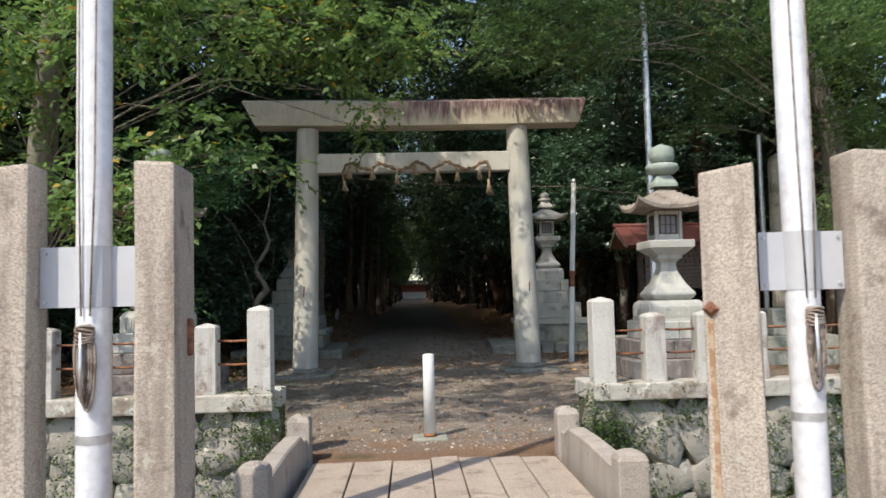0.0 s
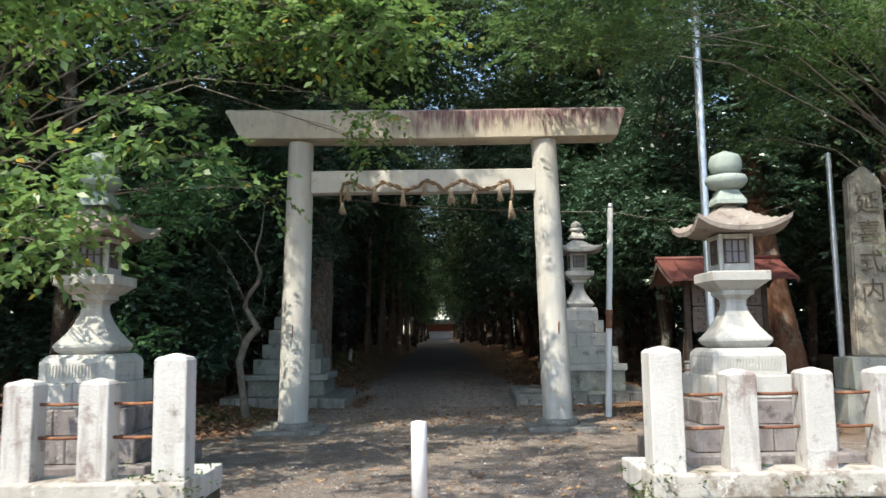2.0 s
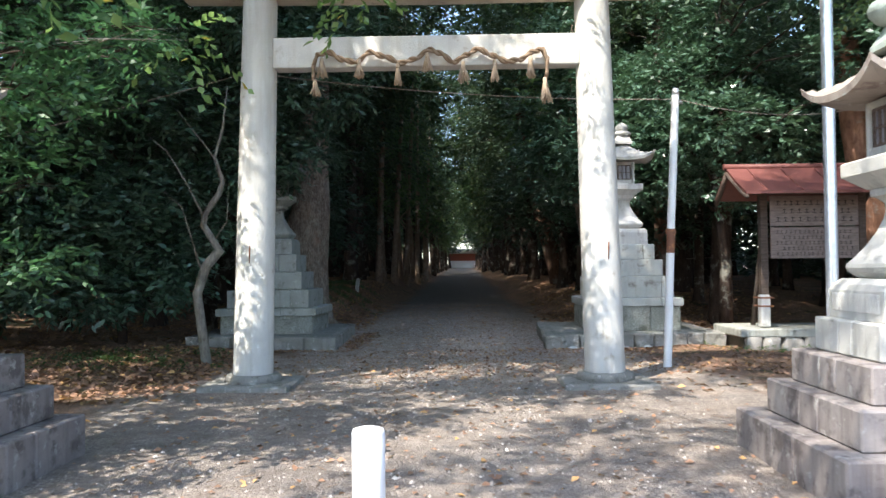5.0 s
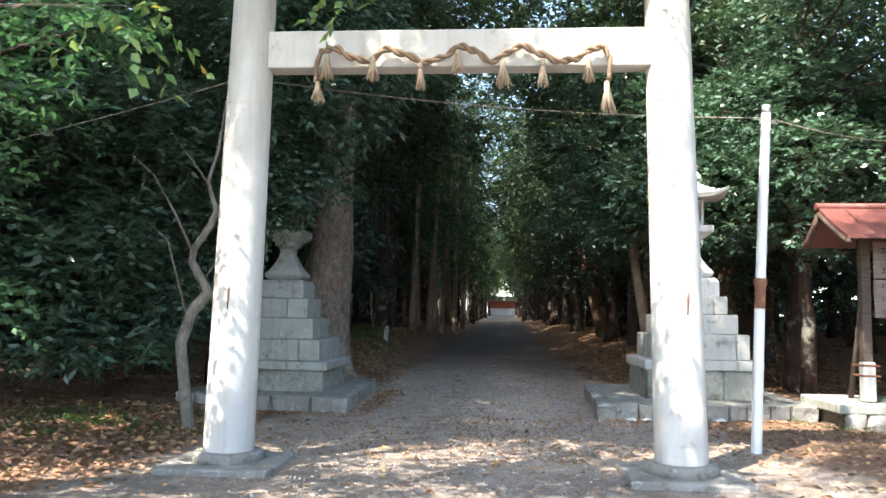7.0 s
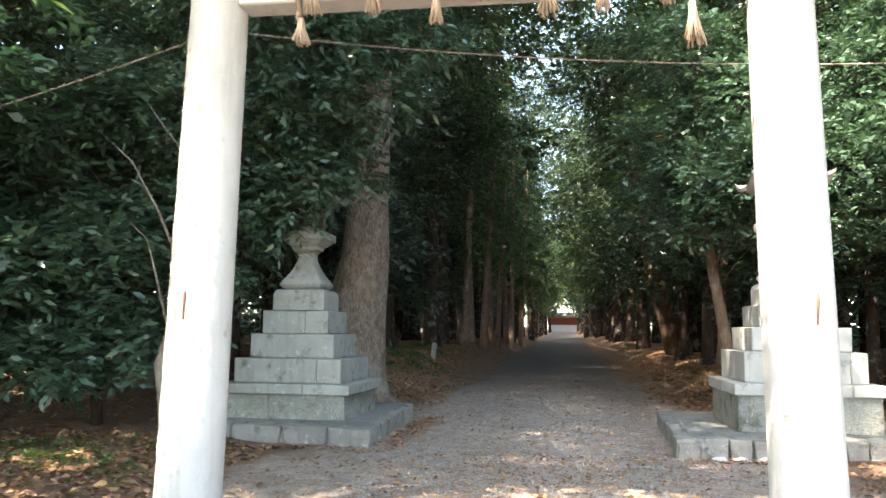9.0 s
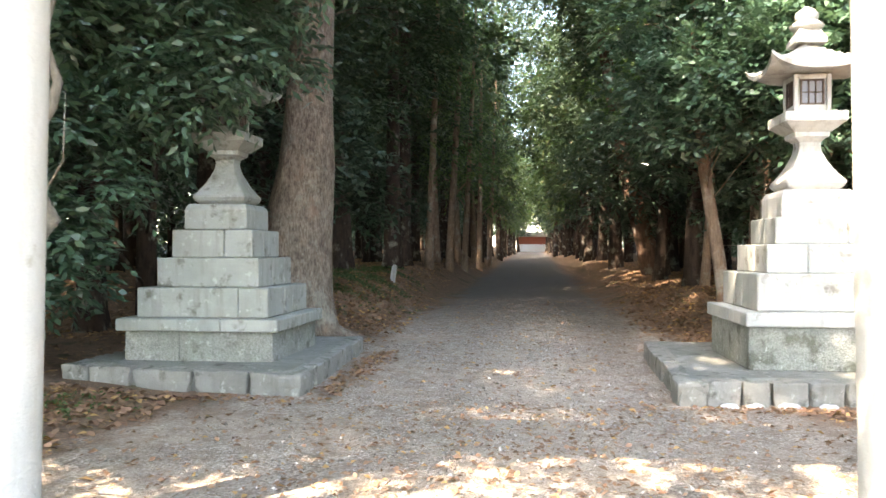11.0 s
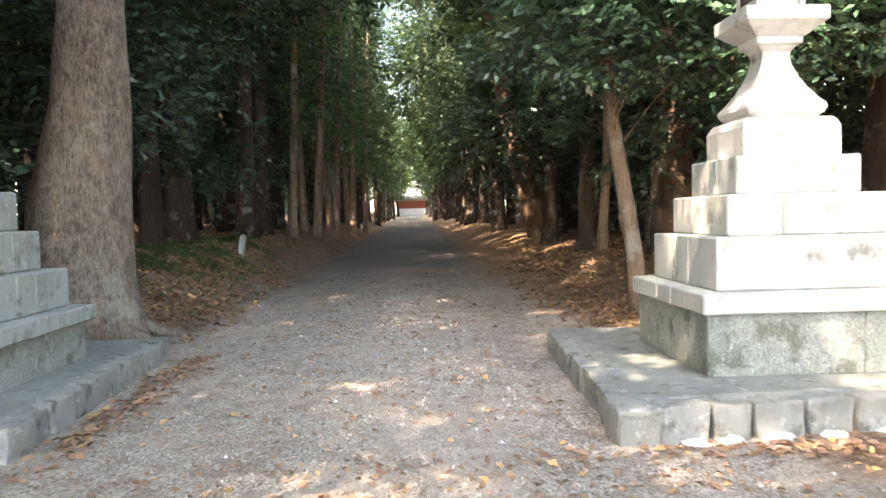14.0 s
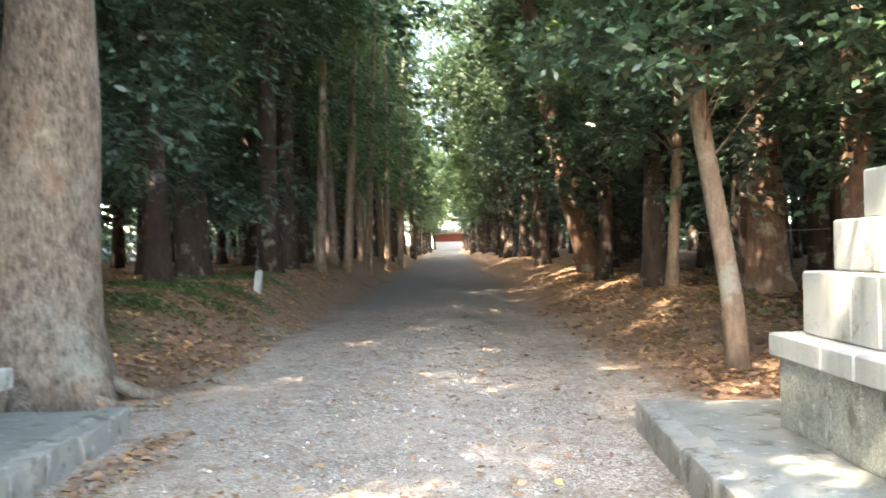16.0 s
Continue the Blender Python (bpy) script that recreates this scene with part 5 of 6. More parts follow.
own_tree("camellia_bush", "dense dark evergreen shrub above leaf litter", -6.0, 21.2,
         [(-6.0, 21.2, 0), (-6.0, 21.1, 0.9), (-5.9, 21.1, 2.0), (-5.8, 21.0, 3.4)], [0.09, 0.08, 0.06, 0.03], dark_bark,
         [(-5.3, 20.6, 1.9, 0.7), (-6.2, 20.5, 1.6, 0.8), (-5.6, 20.8, 2.8, 0.9), (-6.6, 20.7, 2.7, 0.9), (-4.9, 21.0, 3.2, 0.6), (-7.2, 20.9, 1.8, 0.8), (-6.0, 21.2, 3.7, 0.9), (-7.6, 21.3, 3.2, 1.0), (-5.0, 21.4, 1.3, 0.5), (-8.2, 20.6, 2.0, 1.0), (-8.0, 20.4, 3.8, 1.1), (-6.8, 20.4, 4.6, 1.1), (-5.4, 20.6, 4.8, 1.0), (-4.7, 20.9, 4.3, 0.7),
          (-5.1, 20.2, 1.2, 0.6), (-5.9, 19.9, 1.1, 0.7), (-6.8, 19.8, 1.3, 0.8), (-7.8, 19.8, 1.2, 0.8), (-6.2, 19.8, 2.3, 0.8), (-7.2, 19.6, 2.6, 0.9), (-5.3, 20.1, 2.6, 0.6), (-8.8, 19.6, 1.6, 0.9), (-8.6, 19.5, 3.0, 1.0), (-4.7, 20.6, 1.9, 0.45)],
         leaf_dark, 300, 14, 0.025, category="shrub", per=8, leaf=0.18, wide=0.07, twig=0.32, droop=0.25)
own_tree("evergreen_tree", "dark evergreen with boughs drooping over a lantern", -5.2, 24.0,
         [(-5.2, 24.0, 0), (-5.2, 24.0, 2.0), (-5.0, 23.8, 4.0), (-4.7, 23.6, 6.5), (-4.6, 23.5, 9.0)], [0.17, 0.14, 0.12, 0.08, 0.04], dark_bark,
         [(-3.4, 21.7, 4.3, 0.8), (-2.7, 21.8, 4.6, 0.6), (-3.9, 21.6, 3.5, 0.6), (-2.3, 22.0, 4.0, 0.4), (-3.2, 21.5, 3.4, 0.5), (-2.9, 21.4, 3.9, 0.5), (-3.6, 21.4, 3.8, 0.6), (-4.4, 21.1, 2.3, 0.5), (-4.7, 20.9, 1.6, 0.45), (-4.5, 21.2, 3.1, 0.6), (-4.3, 22.0, 2.7, 0.5), (-4.4, 22.0, 5.2, 1.0), (-3.2, 22.2, 5.8, 1.0), (-5.4, 22.2, 4.4, 1.0), (-6.3, 22.2, 5.2, 1.2), (-5.0, 23.0, 7.2, 1.5), (-3.0, 23.0, 7.4, 1.2), (-7.2, 22.8, 4.2, 1.2), (-7.5, 23, 6.6, 1.4),
          (-1.9, 21.2, 5.0, 0.6), (-2.4, 21.0, 5.7, 0.8), (-1.3, 21.4, 5.9, 0.7), (-3.2, 20.8, 6.4, 0.9), (-1.9, 21.4, 6.9, 0.9), (-3.0, 21.0, 5.0, 0.7)],
         leaf_dark, 230, 15, 0.03, per=8, leaf=0.17, wide=0.065, twig=0.36, droop=0.5)
own_tree("bare_tree", "small crooked grey tree with bare twigs", -3.53, 18.7,
         [(-3.53, 18.7, 0.05), (-3.64, 18.7, 0.68), (-3.70, 18.7, 1.13), (-3.56, 18.7, 1.57), (-3.34, 18.7, 1.83), (-3.43, 18.7, 1.98), (-3.60, 18.7, 2.25), (-3.56, 18.7, 2.44), (-3.34, 18.7, 2.76), (-3.28, 18.7, 2.96), (-3.41, 18.7, 3.35), (-3.28, 18.7, 3.8), (-3.2, 18.7, 4.5)],
         [0.085, 0.075, 0.075, 0.08, 0.085, 0.06, 0.055, 0.05, 0.05, 0.04, 0.026, 0.02, 0.008], grey_bark, [], leaf_dark, 1, 16, sides=12)


def add_twigs():
    tree = bpy.data.objects["bare_tree"]
    o = tree.matrix_basis.translation
    for pts, r in (([(-3.65, 18.7, 1.55), (-3.82, 18.7, 2.12), (-3.95, 18.7, 2.54), (-4.24, 18.7, 2.79)], 0.018), ([(-3.59, 18.7, 2.37), (-3.84, 18.7, 2.88), (-4.19, 18.7, 3.45), (-4.52, 18.7, 3.74)], 0.022),
                   ([(-3.41, 18.7, 3.33), (-3.64, 18.7, 3.64), (-3.85, 18.7, 3.90), (-4.04, 18.7, 4.16)], 0.016), ([(-3.43, 18.7, 1.98), (-3.2, 18.65, 2.3), (-3.15, 18.6, 2.9)], 0.014)):
        pts = [Vector(p) - o for p in pts]
        data_part("twig", tubes_mesh("twig", [tube(pts, [r * (1 - 0.8 * i / (len(pts) - 1)) for i in range(len(pts))], 6)]), grey_bark, tree)


add_twigs()
# The big cedar at the platform's far corner, and the leaning trunks opposite.
cedar_lobes = [(-4.6, 25.0, 8.6, 1.6), (-2.6, 24.6, 9.4, 1.5), (-3.4, 27.0, 9.8, 2.0), (-5.0, 26.5, 11.5, 2.2), (-2.2, 26.4, 12.0, 2.0), (-3.4, 25.8, 14.5, 2.4), (-6.0, 25.5, 7.2, 1.4), (-1.6, 22.2, 10.4, 1.6), (-0.4, 21.2, 11.4, 1.5), (-0.5, 24.0, 11.2, 1.8), (-1.0, 26.4, 10.6, 1.8), (1.2, 25.6, 12.6, 1.9),
               # This grid hangs overhead out of view, added to keep sun off the path.
               (-6.6, 20.2, 12.0, 1.7), (-4.4, 20.2, 12.3, 1.7), (-2.4, 20.2, 12.6, 1.7), (-6.6, 22.4, 12.0, 1.7), (-4.6, 22.4, 12.3, 1.7), (-2.4, 22.4, 12.6, 1.7)]
own_tree("cedar_tree", "massive old cedar trunk with flared roots and fibrous bark", -3.42, 25.85,
         [(-3.42, 25.85, 0), (-3.40, 25.85, 0.35), (-3.43, 25.85, 0.8), (-3.42, 25.85, 1.7), (-3.22, 25.85, 3.0), (-3.17, 25.85, 4.2), (-3.05, 25.9, 7.0), (-2.95, 26.0, 11.0), (-2.9, 26.0, 16.0)],
         [0.88, 0.72, 0.64, 0.59, 0.46, 0.40, 0.34, 0.26, 0.1], bark, cedar_lobes, leaf_cedar, 150, 17, 0.06, 40, 5, per=12, leaf=0.16, wide=0.05, twig=0.7, droop=0.4, squash=0.5)
def add_roots():
    tree = bpy.data.objects["cedar_tree"]
    for pts, r in (([(0.35, -0.25, 0.32), (0.75, -0.35, 0.11), (1.05, -0.33, 0.02), (1.4, -0.2, -0.05)], 0.10), ([(0.1, -0.5, 0.35), (0.3, -0.85, 0.12), (0.45, -1.1, 0.0)], 0.14), ([(-0.4, -0.4, 0.35), (-0.75, -0.7, 0.12), (-1.0, -0.9, 0.0)], 0.15), ([(0.45, 0.2, 0.3), (0.85, 0.35, 0.08), (1.2, 0.6, -0.06)], 0.10)):
        data_part("root", tubes_mesh("root", [tube(pts, [r, r * 0.75, r * 0.5, r * 0.25][:len(pts)], 9, 0.2, r)]), bark, tree)


add_roots()
own_tree("leaning_tree", "slim leaning broadleaf trunk with green boughs over the bank", 4.12, 27.0,
         [(4.12, 27.0, 0.2), (4.05, 27.0, 0.9), (3.9, 27.0, 1.9), (3.74, 27.0, 2.9), (3.6, 26.9, 4.0), (3.5, 26.8, 6.0), (3.6, 26.8, 8.0)], [0.15, 0.12, 0.11, 0.10, 0.085, 0.06, 0.03], slim_bark,
         [(3.2, 26.0, 3.6, 0.6), (4.2, 25.6, 3.8, 0.8), (5.0, 25.4, 3.6, 0.7), (3.6, 25.8, 4.6, 0.9), (4.8, 25.6, 4.8, 1.0), (2.7, 26.4, 4.6, 0.7), (2.6, 26.8, 5.6, 0.8), (4.2, 26.4, 6.2, 1.2), (5.6, 25.6, 5.6, 1.0), (5.7, 25.2, 4.2, 0.7), (3.0, 26.8, 7.4, 1.2), (2.3, 27.2, 3.9, 0.5), (4.6, 24.9, 4.3, 0.7), (5.5, 24.7, 4.5, 0.8), (3.5, 25.2, 4.2, 0.6)],
         leaf_dark, 270, 18, 0.014, per=8, leaf=0.155, wide=0.08, twig=0.38, droop=0.25)
own_tree("red_cedar_tree", "leaning red-barked cedar trunk behind the notice board", 9.15, 21.9,
         [(9.15, 21.9, 0), (9.05, 21.9, 0.8), (8.75, 21.9, 2.6), (8.5, 21.9, 4.2), (8.2, 21.9, 7), (8.0, 21.9, 12)], [0.44, 0.36, 0.30, 0.27, 0.22, 0.12], red_bark,
         [(7.0, 21.5, 9.0, 1.6), (9.0, 21.0, 9.6, 1.8), (8.0, 22, 12, 2.2), (10, 22.5, 8.4, 1.8)], leaf_cedar, 150, 19, 0.06, 20, per=12, leaf=0.15, wide=0.05, twig=0.7, droop=0.4, squash=0.5)
own_tree("pine_tree", "leaning forest trunk with lit reddish bark", 4.85, 40.0,
         [(4.85, 40.0, 0.6), (4.5, 40.0, 2.0), (4.0, 40.0, 3.8), (3.6, 40.0, 6.0), (3.1, 40.0, 8.8), (2.8, 40, 12)], [0.40, 0.33, 0.28, 0.24, 0.2, 0.1], brown_bark,
         [(3.6, 39.5, 9.5, 1.5), (2.2, 40, 11, 1.6), (4.2, 40, 12, 2.0)], leaf_cedar, 150, 20, 0.06, 16, per=12, leaf=0.16, wide=0.05, twig=0.7, droop=0.4, squash=0.5)


own_tree("red_cedar_tree", "stout reddish cedar trunk with a flared foot in the wood", 6.2, 31.2,
         [(6.2, 31.2, 0.5), (6.18, 31.2, 1.0), (6.16, 31.2, 1.8), (6.1, 31.2, 4.0), (6.05, 31.2, 8.0), (6.0, 31.2, 14.0)], [0.50, 0.36, 0.30, 0.27, 0.22, 0.10], brown_bark,
         [(5.0, 31.0, 8.6, 1.4), (6.4, 31.2, 9.6, 1.5), (5.4, 31.0, 11.5, 1.7), (5.4, 31.4, 13.4, 1.5)], leaf_cedar, 110, 24, 0.05, 20, 5, per=12, leaf=0.18, wide=0.06, twig=0.7, droop=0.4, squash=0.5)
own_tree("red_cedar_tree", "straight reddish cedar trunk behind the stepped lantern", 6.3, 28.4,
         [(6.3, 28.4, 0.3), (6.28, 28.4, 0.9), (6.25, 28.4, 2.0), (6.25, 28.4, 4.5), (6.25, 28.4, 8.0), (5.8, 28.4, 13.0)], [0.32, 0.23, 0.20, 0.18, 0.15, 0.07], brown_bark,
         [(5.4, 28.2, 8.0, 1.3), (6.6, 28.4, 9.2, 1.4), (5.8, 28.4, 11.6, 1.6)], leaf_cedar, 110, 25, 0.05, 16, 4, per=12, leaf=0.18, wide=0.06, twig=0.7, droop=0.4, squash=0.5)
own_tree("leaning_tree", "thin leaning grey-brown stem behind leaf litter", 4.85, 32.3,
         [(4.85, 32.3, 0.4), (4.9, 32.3, 1.4), (5.0, 32.3, 2.8), (5.05, 32.3, 4.5), (4.95, 32.3, 7.0)], [0.14, 0.105, 0.10, 0.085, 0.03], slim_bark,
         [(3.9, 32.0, 3.6, 0.6), (4.6, 31.9, 4.3, 0.8), (3.8, 32.2, 5.4, 0.9), (4.4, 32.2, 6.6, 1.0)], leaf_dark, 170, 26, 0.025, 12, per=8, leaf=0.17, wide=0.085, twig=0.4, droop=0.25)


# ---- the avenue: three kinds of tree, built once each and copied ----
def stock_tree(name, label, kind, seed, group, coarse=1.0):
    """coarse over 1: fewer, larger leaves, for trees that stay far off."""
    rng = np.random.default_rng(seed)
    tree = thing(name, 0, 0, 0, label, "tree", group)
    lean = rng.normal(0, 0.25, 2)
    if kind == "cedar":
        h, r = 15.0, 0.26
        lobes = [(rng.normal(0, 0.9) + lean[0] * z / h, rng.normal(0, 0.9) + lean[1] * z / h, z, rng.uniform(0.9, 1.5)) for z in np.linspace(4.5, h, 13)]
        kw, dens, mat, bk = dict(per=9, leaf=0.26, wide=0.09, twig=0.8, droop=0.45, squash=0.6), 38, leaf_cedar, dark_bark
    elif kind == "broad":
        h, r = 9.0, 0.15
        lobes = [(rng.normal(0, 1.1), rng.normal(0, 1.1), z, rng.uniform(0.9, 1.5)) for z in np.linspace(2.6, h, 12)]
        kw, dens, mat, bk = dict(per=8, leaf=0.22, wide=0.10, twig=0.5, droop=0.3, squash=0.6), 60, leaf_shaded, dark_bark
    elif kind == "high":
        h, r = 19.0, 0.27
        lobes = [(rng.uniform(-1.5, 5.2), rng.normal(0, 1.8), z, rng.uniform(1.3, 2.1)) for z in np.linspace(8.5, h, 15)]
        kw, dens, mat, bk = dict(per=8, leaf=0.24, wide=0.10, twig=0.7, droop=0.4, squash=0.5), 36, leaf_cedar, dark_bark
    elif kind == "slim":
        h, r = 16.0, 0.15
        lobes = [(rng.normal(0, 0.5) + lean[0] * z / h, rng.normal(0, 0.5) + lean[1] * z / h, z, rng.uniform(0.6, 1.0)) for z in np.linspace(4.0, h, 11)]
        kw, dens, mat, bk = dict(per=8, leaf=0.22, wide=0.08, twig=0.6, droop=0.5, squash=0.5), 42, leaf_mid, slim_bark
    elif kind == "arch":
        h, r = 14.0, 0.20
        lobes = [(rng.uniform(-1.0, 4.8), rng.normal(0, 1.5), z, rng.uniform(1.0, 1.7)) for z in np.linspace(5.5, h, 13)]
        kw, dens, mat, bk = dict(per=8, leaf=0.24, wide=0.11, twig=0.6, droop=0.45, squash=0.55), 38, leaf_light, dark_bark
    else:
        h, r = 13.0, 0.20
        lobes = [(rng.normal(0, 1.2), rng.normal(0, 1.2), z, rng.uniform(1.0, 1.6)) for z in np.linspace(5.0, h, 11)]
        kw, dens, mat, bk = dict(per=8, leaf=0.22, wide=0.10, twig=0.6, droop=0.3, squash=0.55), 48, leaf_mid, dark_bark
    dens *= 0.85 / coarse ** 2
    kw["leaf"], kw["wide"] = kw["leaf"] * (0.15 + 0.85 * coarse), kw["wide"] * coarse
    pts = [(0, 0, -0.3), (0.02, 0, 0.5), (lean[0] * 0.2, lean[1] * 0.2, h * 0.2), (lean[0] * 0.5, lean[1] * 0.5, h * 0.55), (lean[0], lean[1], h)]
    tubes = [tube(pts, [r * 1.45, r * 1.05, r * 0.9, r * 0.65, r * 0.15], 10, 0.15, seed, 4)]
    tubes += limb_tubes(rng, lambda z: (lean[0] * z / h, lean[1] * z / h, max(z, 1.5)), lobes, 0.045, 0.7)
    data_part("trunk", tubes_mesh("trunk", tubes), bk, tree)
    data_part("crown", quads_mesh("crown", crown(rng, lobes, dens, **kw)), mat, tree)
    return tree


def plant_avenue():
    stock = [stock_tree("cedar_tree", "tall dark-trunked cedar in the avenue wood", "cedar", 41, "avenue wood"),
             stock_tree("cedar_tree", "tall dark-trunked cedar in the avenue wood", "cedar", 42, "avenue wood"),
             stock_tree("evergreen_tree", "dark evergreen filling the wood beside the path", "broad", 43, "avenue wood"),
             stock_tree("evergreen_tree", "dark evergreen filling the wood beside the path", "broad", 44, "avenue wood"),
             stock_tree("zelkova_tree", "light green broadleaf tree beside the path", "light", 45, "avenue wood"),
             stock_tree("arching_tree", "light green tree arching over the path", "arch", 46, "avenue wood", 1.6),
             stock_tree("tall_tree", "tall tree spreading a high canopy over the path", "high", 47, "avenue wood"),
             stock_tree("cedar_tree", "tall dark-trunked cedar in the avenue wood", "cedar", 51, "avenue wood", 1.75),
             stock_tree("evergreen_tree", "dark evergreen filling the wood beside the path", "broad", 53, "avenue wood", 1.75),
             stock_tree("zelkova_tree", "light green broadleaf tree beside the path", "light", 55, "avenue wood", 1.75),
             stock_tree("slim_cedar_tree", "slim bare-stemmed cedar with thin light foliage by the path", "slim", 57, "avenue wood")]
    far_kind = {0: 7, 1: 7, 2: 8, 3: 8, 4: 9}
    rng = random.Random(77)
    used = set()

    def put(k, x, y, s, turn=None):
        m = pose(x, y, float(ground_height(x, y)) - 0.05, rng.uniform(-2, 2), rng.uniform(-3, 3), rng.uniform(0, 360) if turn is None else turn)
        if y > 58 or (abs(x) > 9.0 and y > 30) or abs(x) > 12.0:
            k = far_kind.get(k, k)
        if k not in used:
            used.add(k)
            stock[k].matrix_basis = m
            return
        copy_thing(stock[k], m @ Matrix.Scale(s, 4))

    for side in (-1, 1):
        y = 30.0 if side < 0 else 33.0
        while y < 150:
            near = min(max((y - 45) / 50, 0), 1)
            x = 0.45 + 0.4 * near + side * (rng.uniform(3.8, 5.0) - 1.5 * near) + (0.2 if side > 0 else -0.6) * (1 - near)
            put(rng.choice((0, 1, 2, 0, 1, 4)), x, y, rng.uniform(0.85, 1.15))
            y += rng.uniform(2.4, 4.0) * (1 if y < 70 else 1.6)
        for row, (d0, d1, step) in enumerate(((6.6, 8.6, 2.8), (9.2, 12.0, 3.2), (12.5, 16.5, 3.8))):
            y = (26.0, 22.0, 14.0)[row]
            while y < 125:
                x = 0.45 + side * rng.uniform(d0, d1)
                if not (side > 0 and y < 26 and x < 9.8):
                    put(rng.choice((2, 3, 2, 3, 0, 1)), x, y, rng.uniform(0.85, 1.2))
                y += step * rng.uniform(0.7, 1.3) * (1 if y < 60 else 2.0)
    for x, y, s in ((4.2, 72, 0.8), (-3.0, 77, 0.75), (-2.9, 84, 0.75), (4.4, 80, 0.8), (-2.4, 92, 0.7), (3.9, 91, 0.75), (3.8, 96, 0.75), (-2.0, 106, 0.65), (3.6, 118, 0.65), (-1.8, 126, 0.6), (3.4, 138, 0.6), (-1.6, 142, 0.6), (4.3, 85, 0.75), (-2.2, 98, 0.7), (3.9, 112, 0.75), (-2.0, 115, 0.7), (3.8, 128, 0.7)):
        put(5, x, y, s, rng.uniform(-30, 30) + (0 if x < 0 else 180))
    for x, y, s in ((-5.4, 30.0, 1.0), (5.9, 31.5, 1.0), (-5.2, 36.0, 1.05), (6.0, 43.5, 1.05), (-5.6, 44.0, 0.95), (6.2, 50.0, 0.95), (-5.4, 52.0, 0.9), (6.0, 57.0, 0.9), (-5.0, 59.0, 0.9), (5.6, 64.0, 0.9), (-4.6, 67.0, 0.9), (5.4, 72.0, 0.9), (-4.4, 76.0, 0.9), (5.2, 81.0, 0.9), (-4.2, 88.0, 0.9), (5.0, 94.0, 0.9)):
        put(6, x, y, s, rng.uniform(-25, 25) + (0 if x < 0 else 180))
    for x, y, s in ((-3.3, 43.0, 0.95), (-2.9, 46.5, 1.05), (-3.6, 48.0, 1.1), (-2.6, 51.0, 1.0), (-3.2, 54.0, 1.15), (-2.3, 57.5, 1.0), (-2.8, 61.0, 1.1), (-2.1, 65.0, 1.0), (-2.4, 70.0, 1.05)):
        put(10, x, y, s)
    for x, y, k in ((-8.8, 14.4, 0), (-10.6, 16.0, 0), (-9.4, 18.0, 2), (-10.5, 14.5, 3), (-9.0, 20.5, 0), (-12.5, 18.0, 1), (-11.0, 11.5, 2), (12.5, 17.5, 3), (14.0, 13.5, 2), (12.0, 21.5, 0), (15.0, 18.5, 1), (11.0, 25.0, 2),
                    (-3.4, 140, 2), (5.2, 141, 2), (-6.0, 144, 2), (8.0, 145, 2), (-9.0, 147, 2), (11.0, 148, 2), (-2.6, 148, 2), (4.6, 149, 2), (-5.4, 150, 2), (7.4, 151, 2), (-12.5, 150, 2), (14.0, 151, 2), (-2.4, 132, 2), (4.6, 134, 2)):
        put(k, x, y, rng.uniform(0.95, 1.15))


plant_avenue()


# ---- the far end of the avenue ----
def far_shrine():
    hall = thing("shrine_hall", 0.9, 150.0, 1.6, "red and white shrine hall in a sunlit clearing", "building")
    part("wall", boxed(-2.6, 2.6, 0, 4, 0, 2.6, 0.02), white_paint, hall)
    part("red_band", boxed(-2.65, 2.65, -0.06, 4.05, 1.3, 2.6, 0.02), brick_red, hall, "vermilion timber upper wall")
    part("roof", boxed(-3.4, 3.4, -1, 5, 2.6, 3.5, 0.3), step_granite, hall)


far_shrine()


# ---- stuff: wood edge thickets, ivy, weeds, fallen leaves ----
def thicket():
    rng = np.random.default_rng(5)
    qs = []
    for side in (-1, 1):
        y = 8.0
        while y < 160:
            for x, zt in ((17.5, 9.0), (20.0, 14.0)):
                for z in (0.5, 1.4, *np.arange(2.2, zt, 1.6)):
                    c = (0.45 + side * (x + rng.normal(0, 0.8)), y + rng.normal(0, 0.8), z + rng.normal(0, 0.4))
                    s, w = lobe(rng, c, 1.7, 38 if z < 5 else 24, 0.75)
                    qs.append(sprays(rng, s, w, 0.7, 5, 0.50, 0.27, 0.3))
            y += 2.6 if y < 50 else 4.0
    ob = data_part("undergrowth", quads_mesh("undergrowth", np.concatenate(qs)), leaf_shaded)
    tagged(ob, "dark thicket closing the wood on both sides", "thicket", kind="stuff")


thicket()


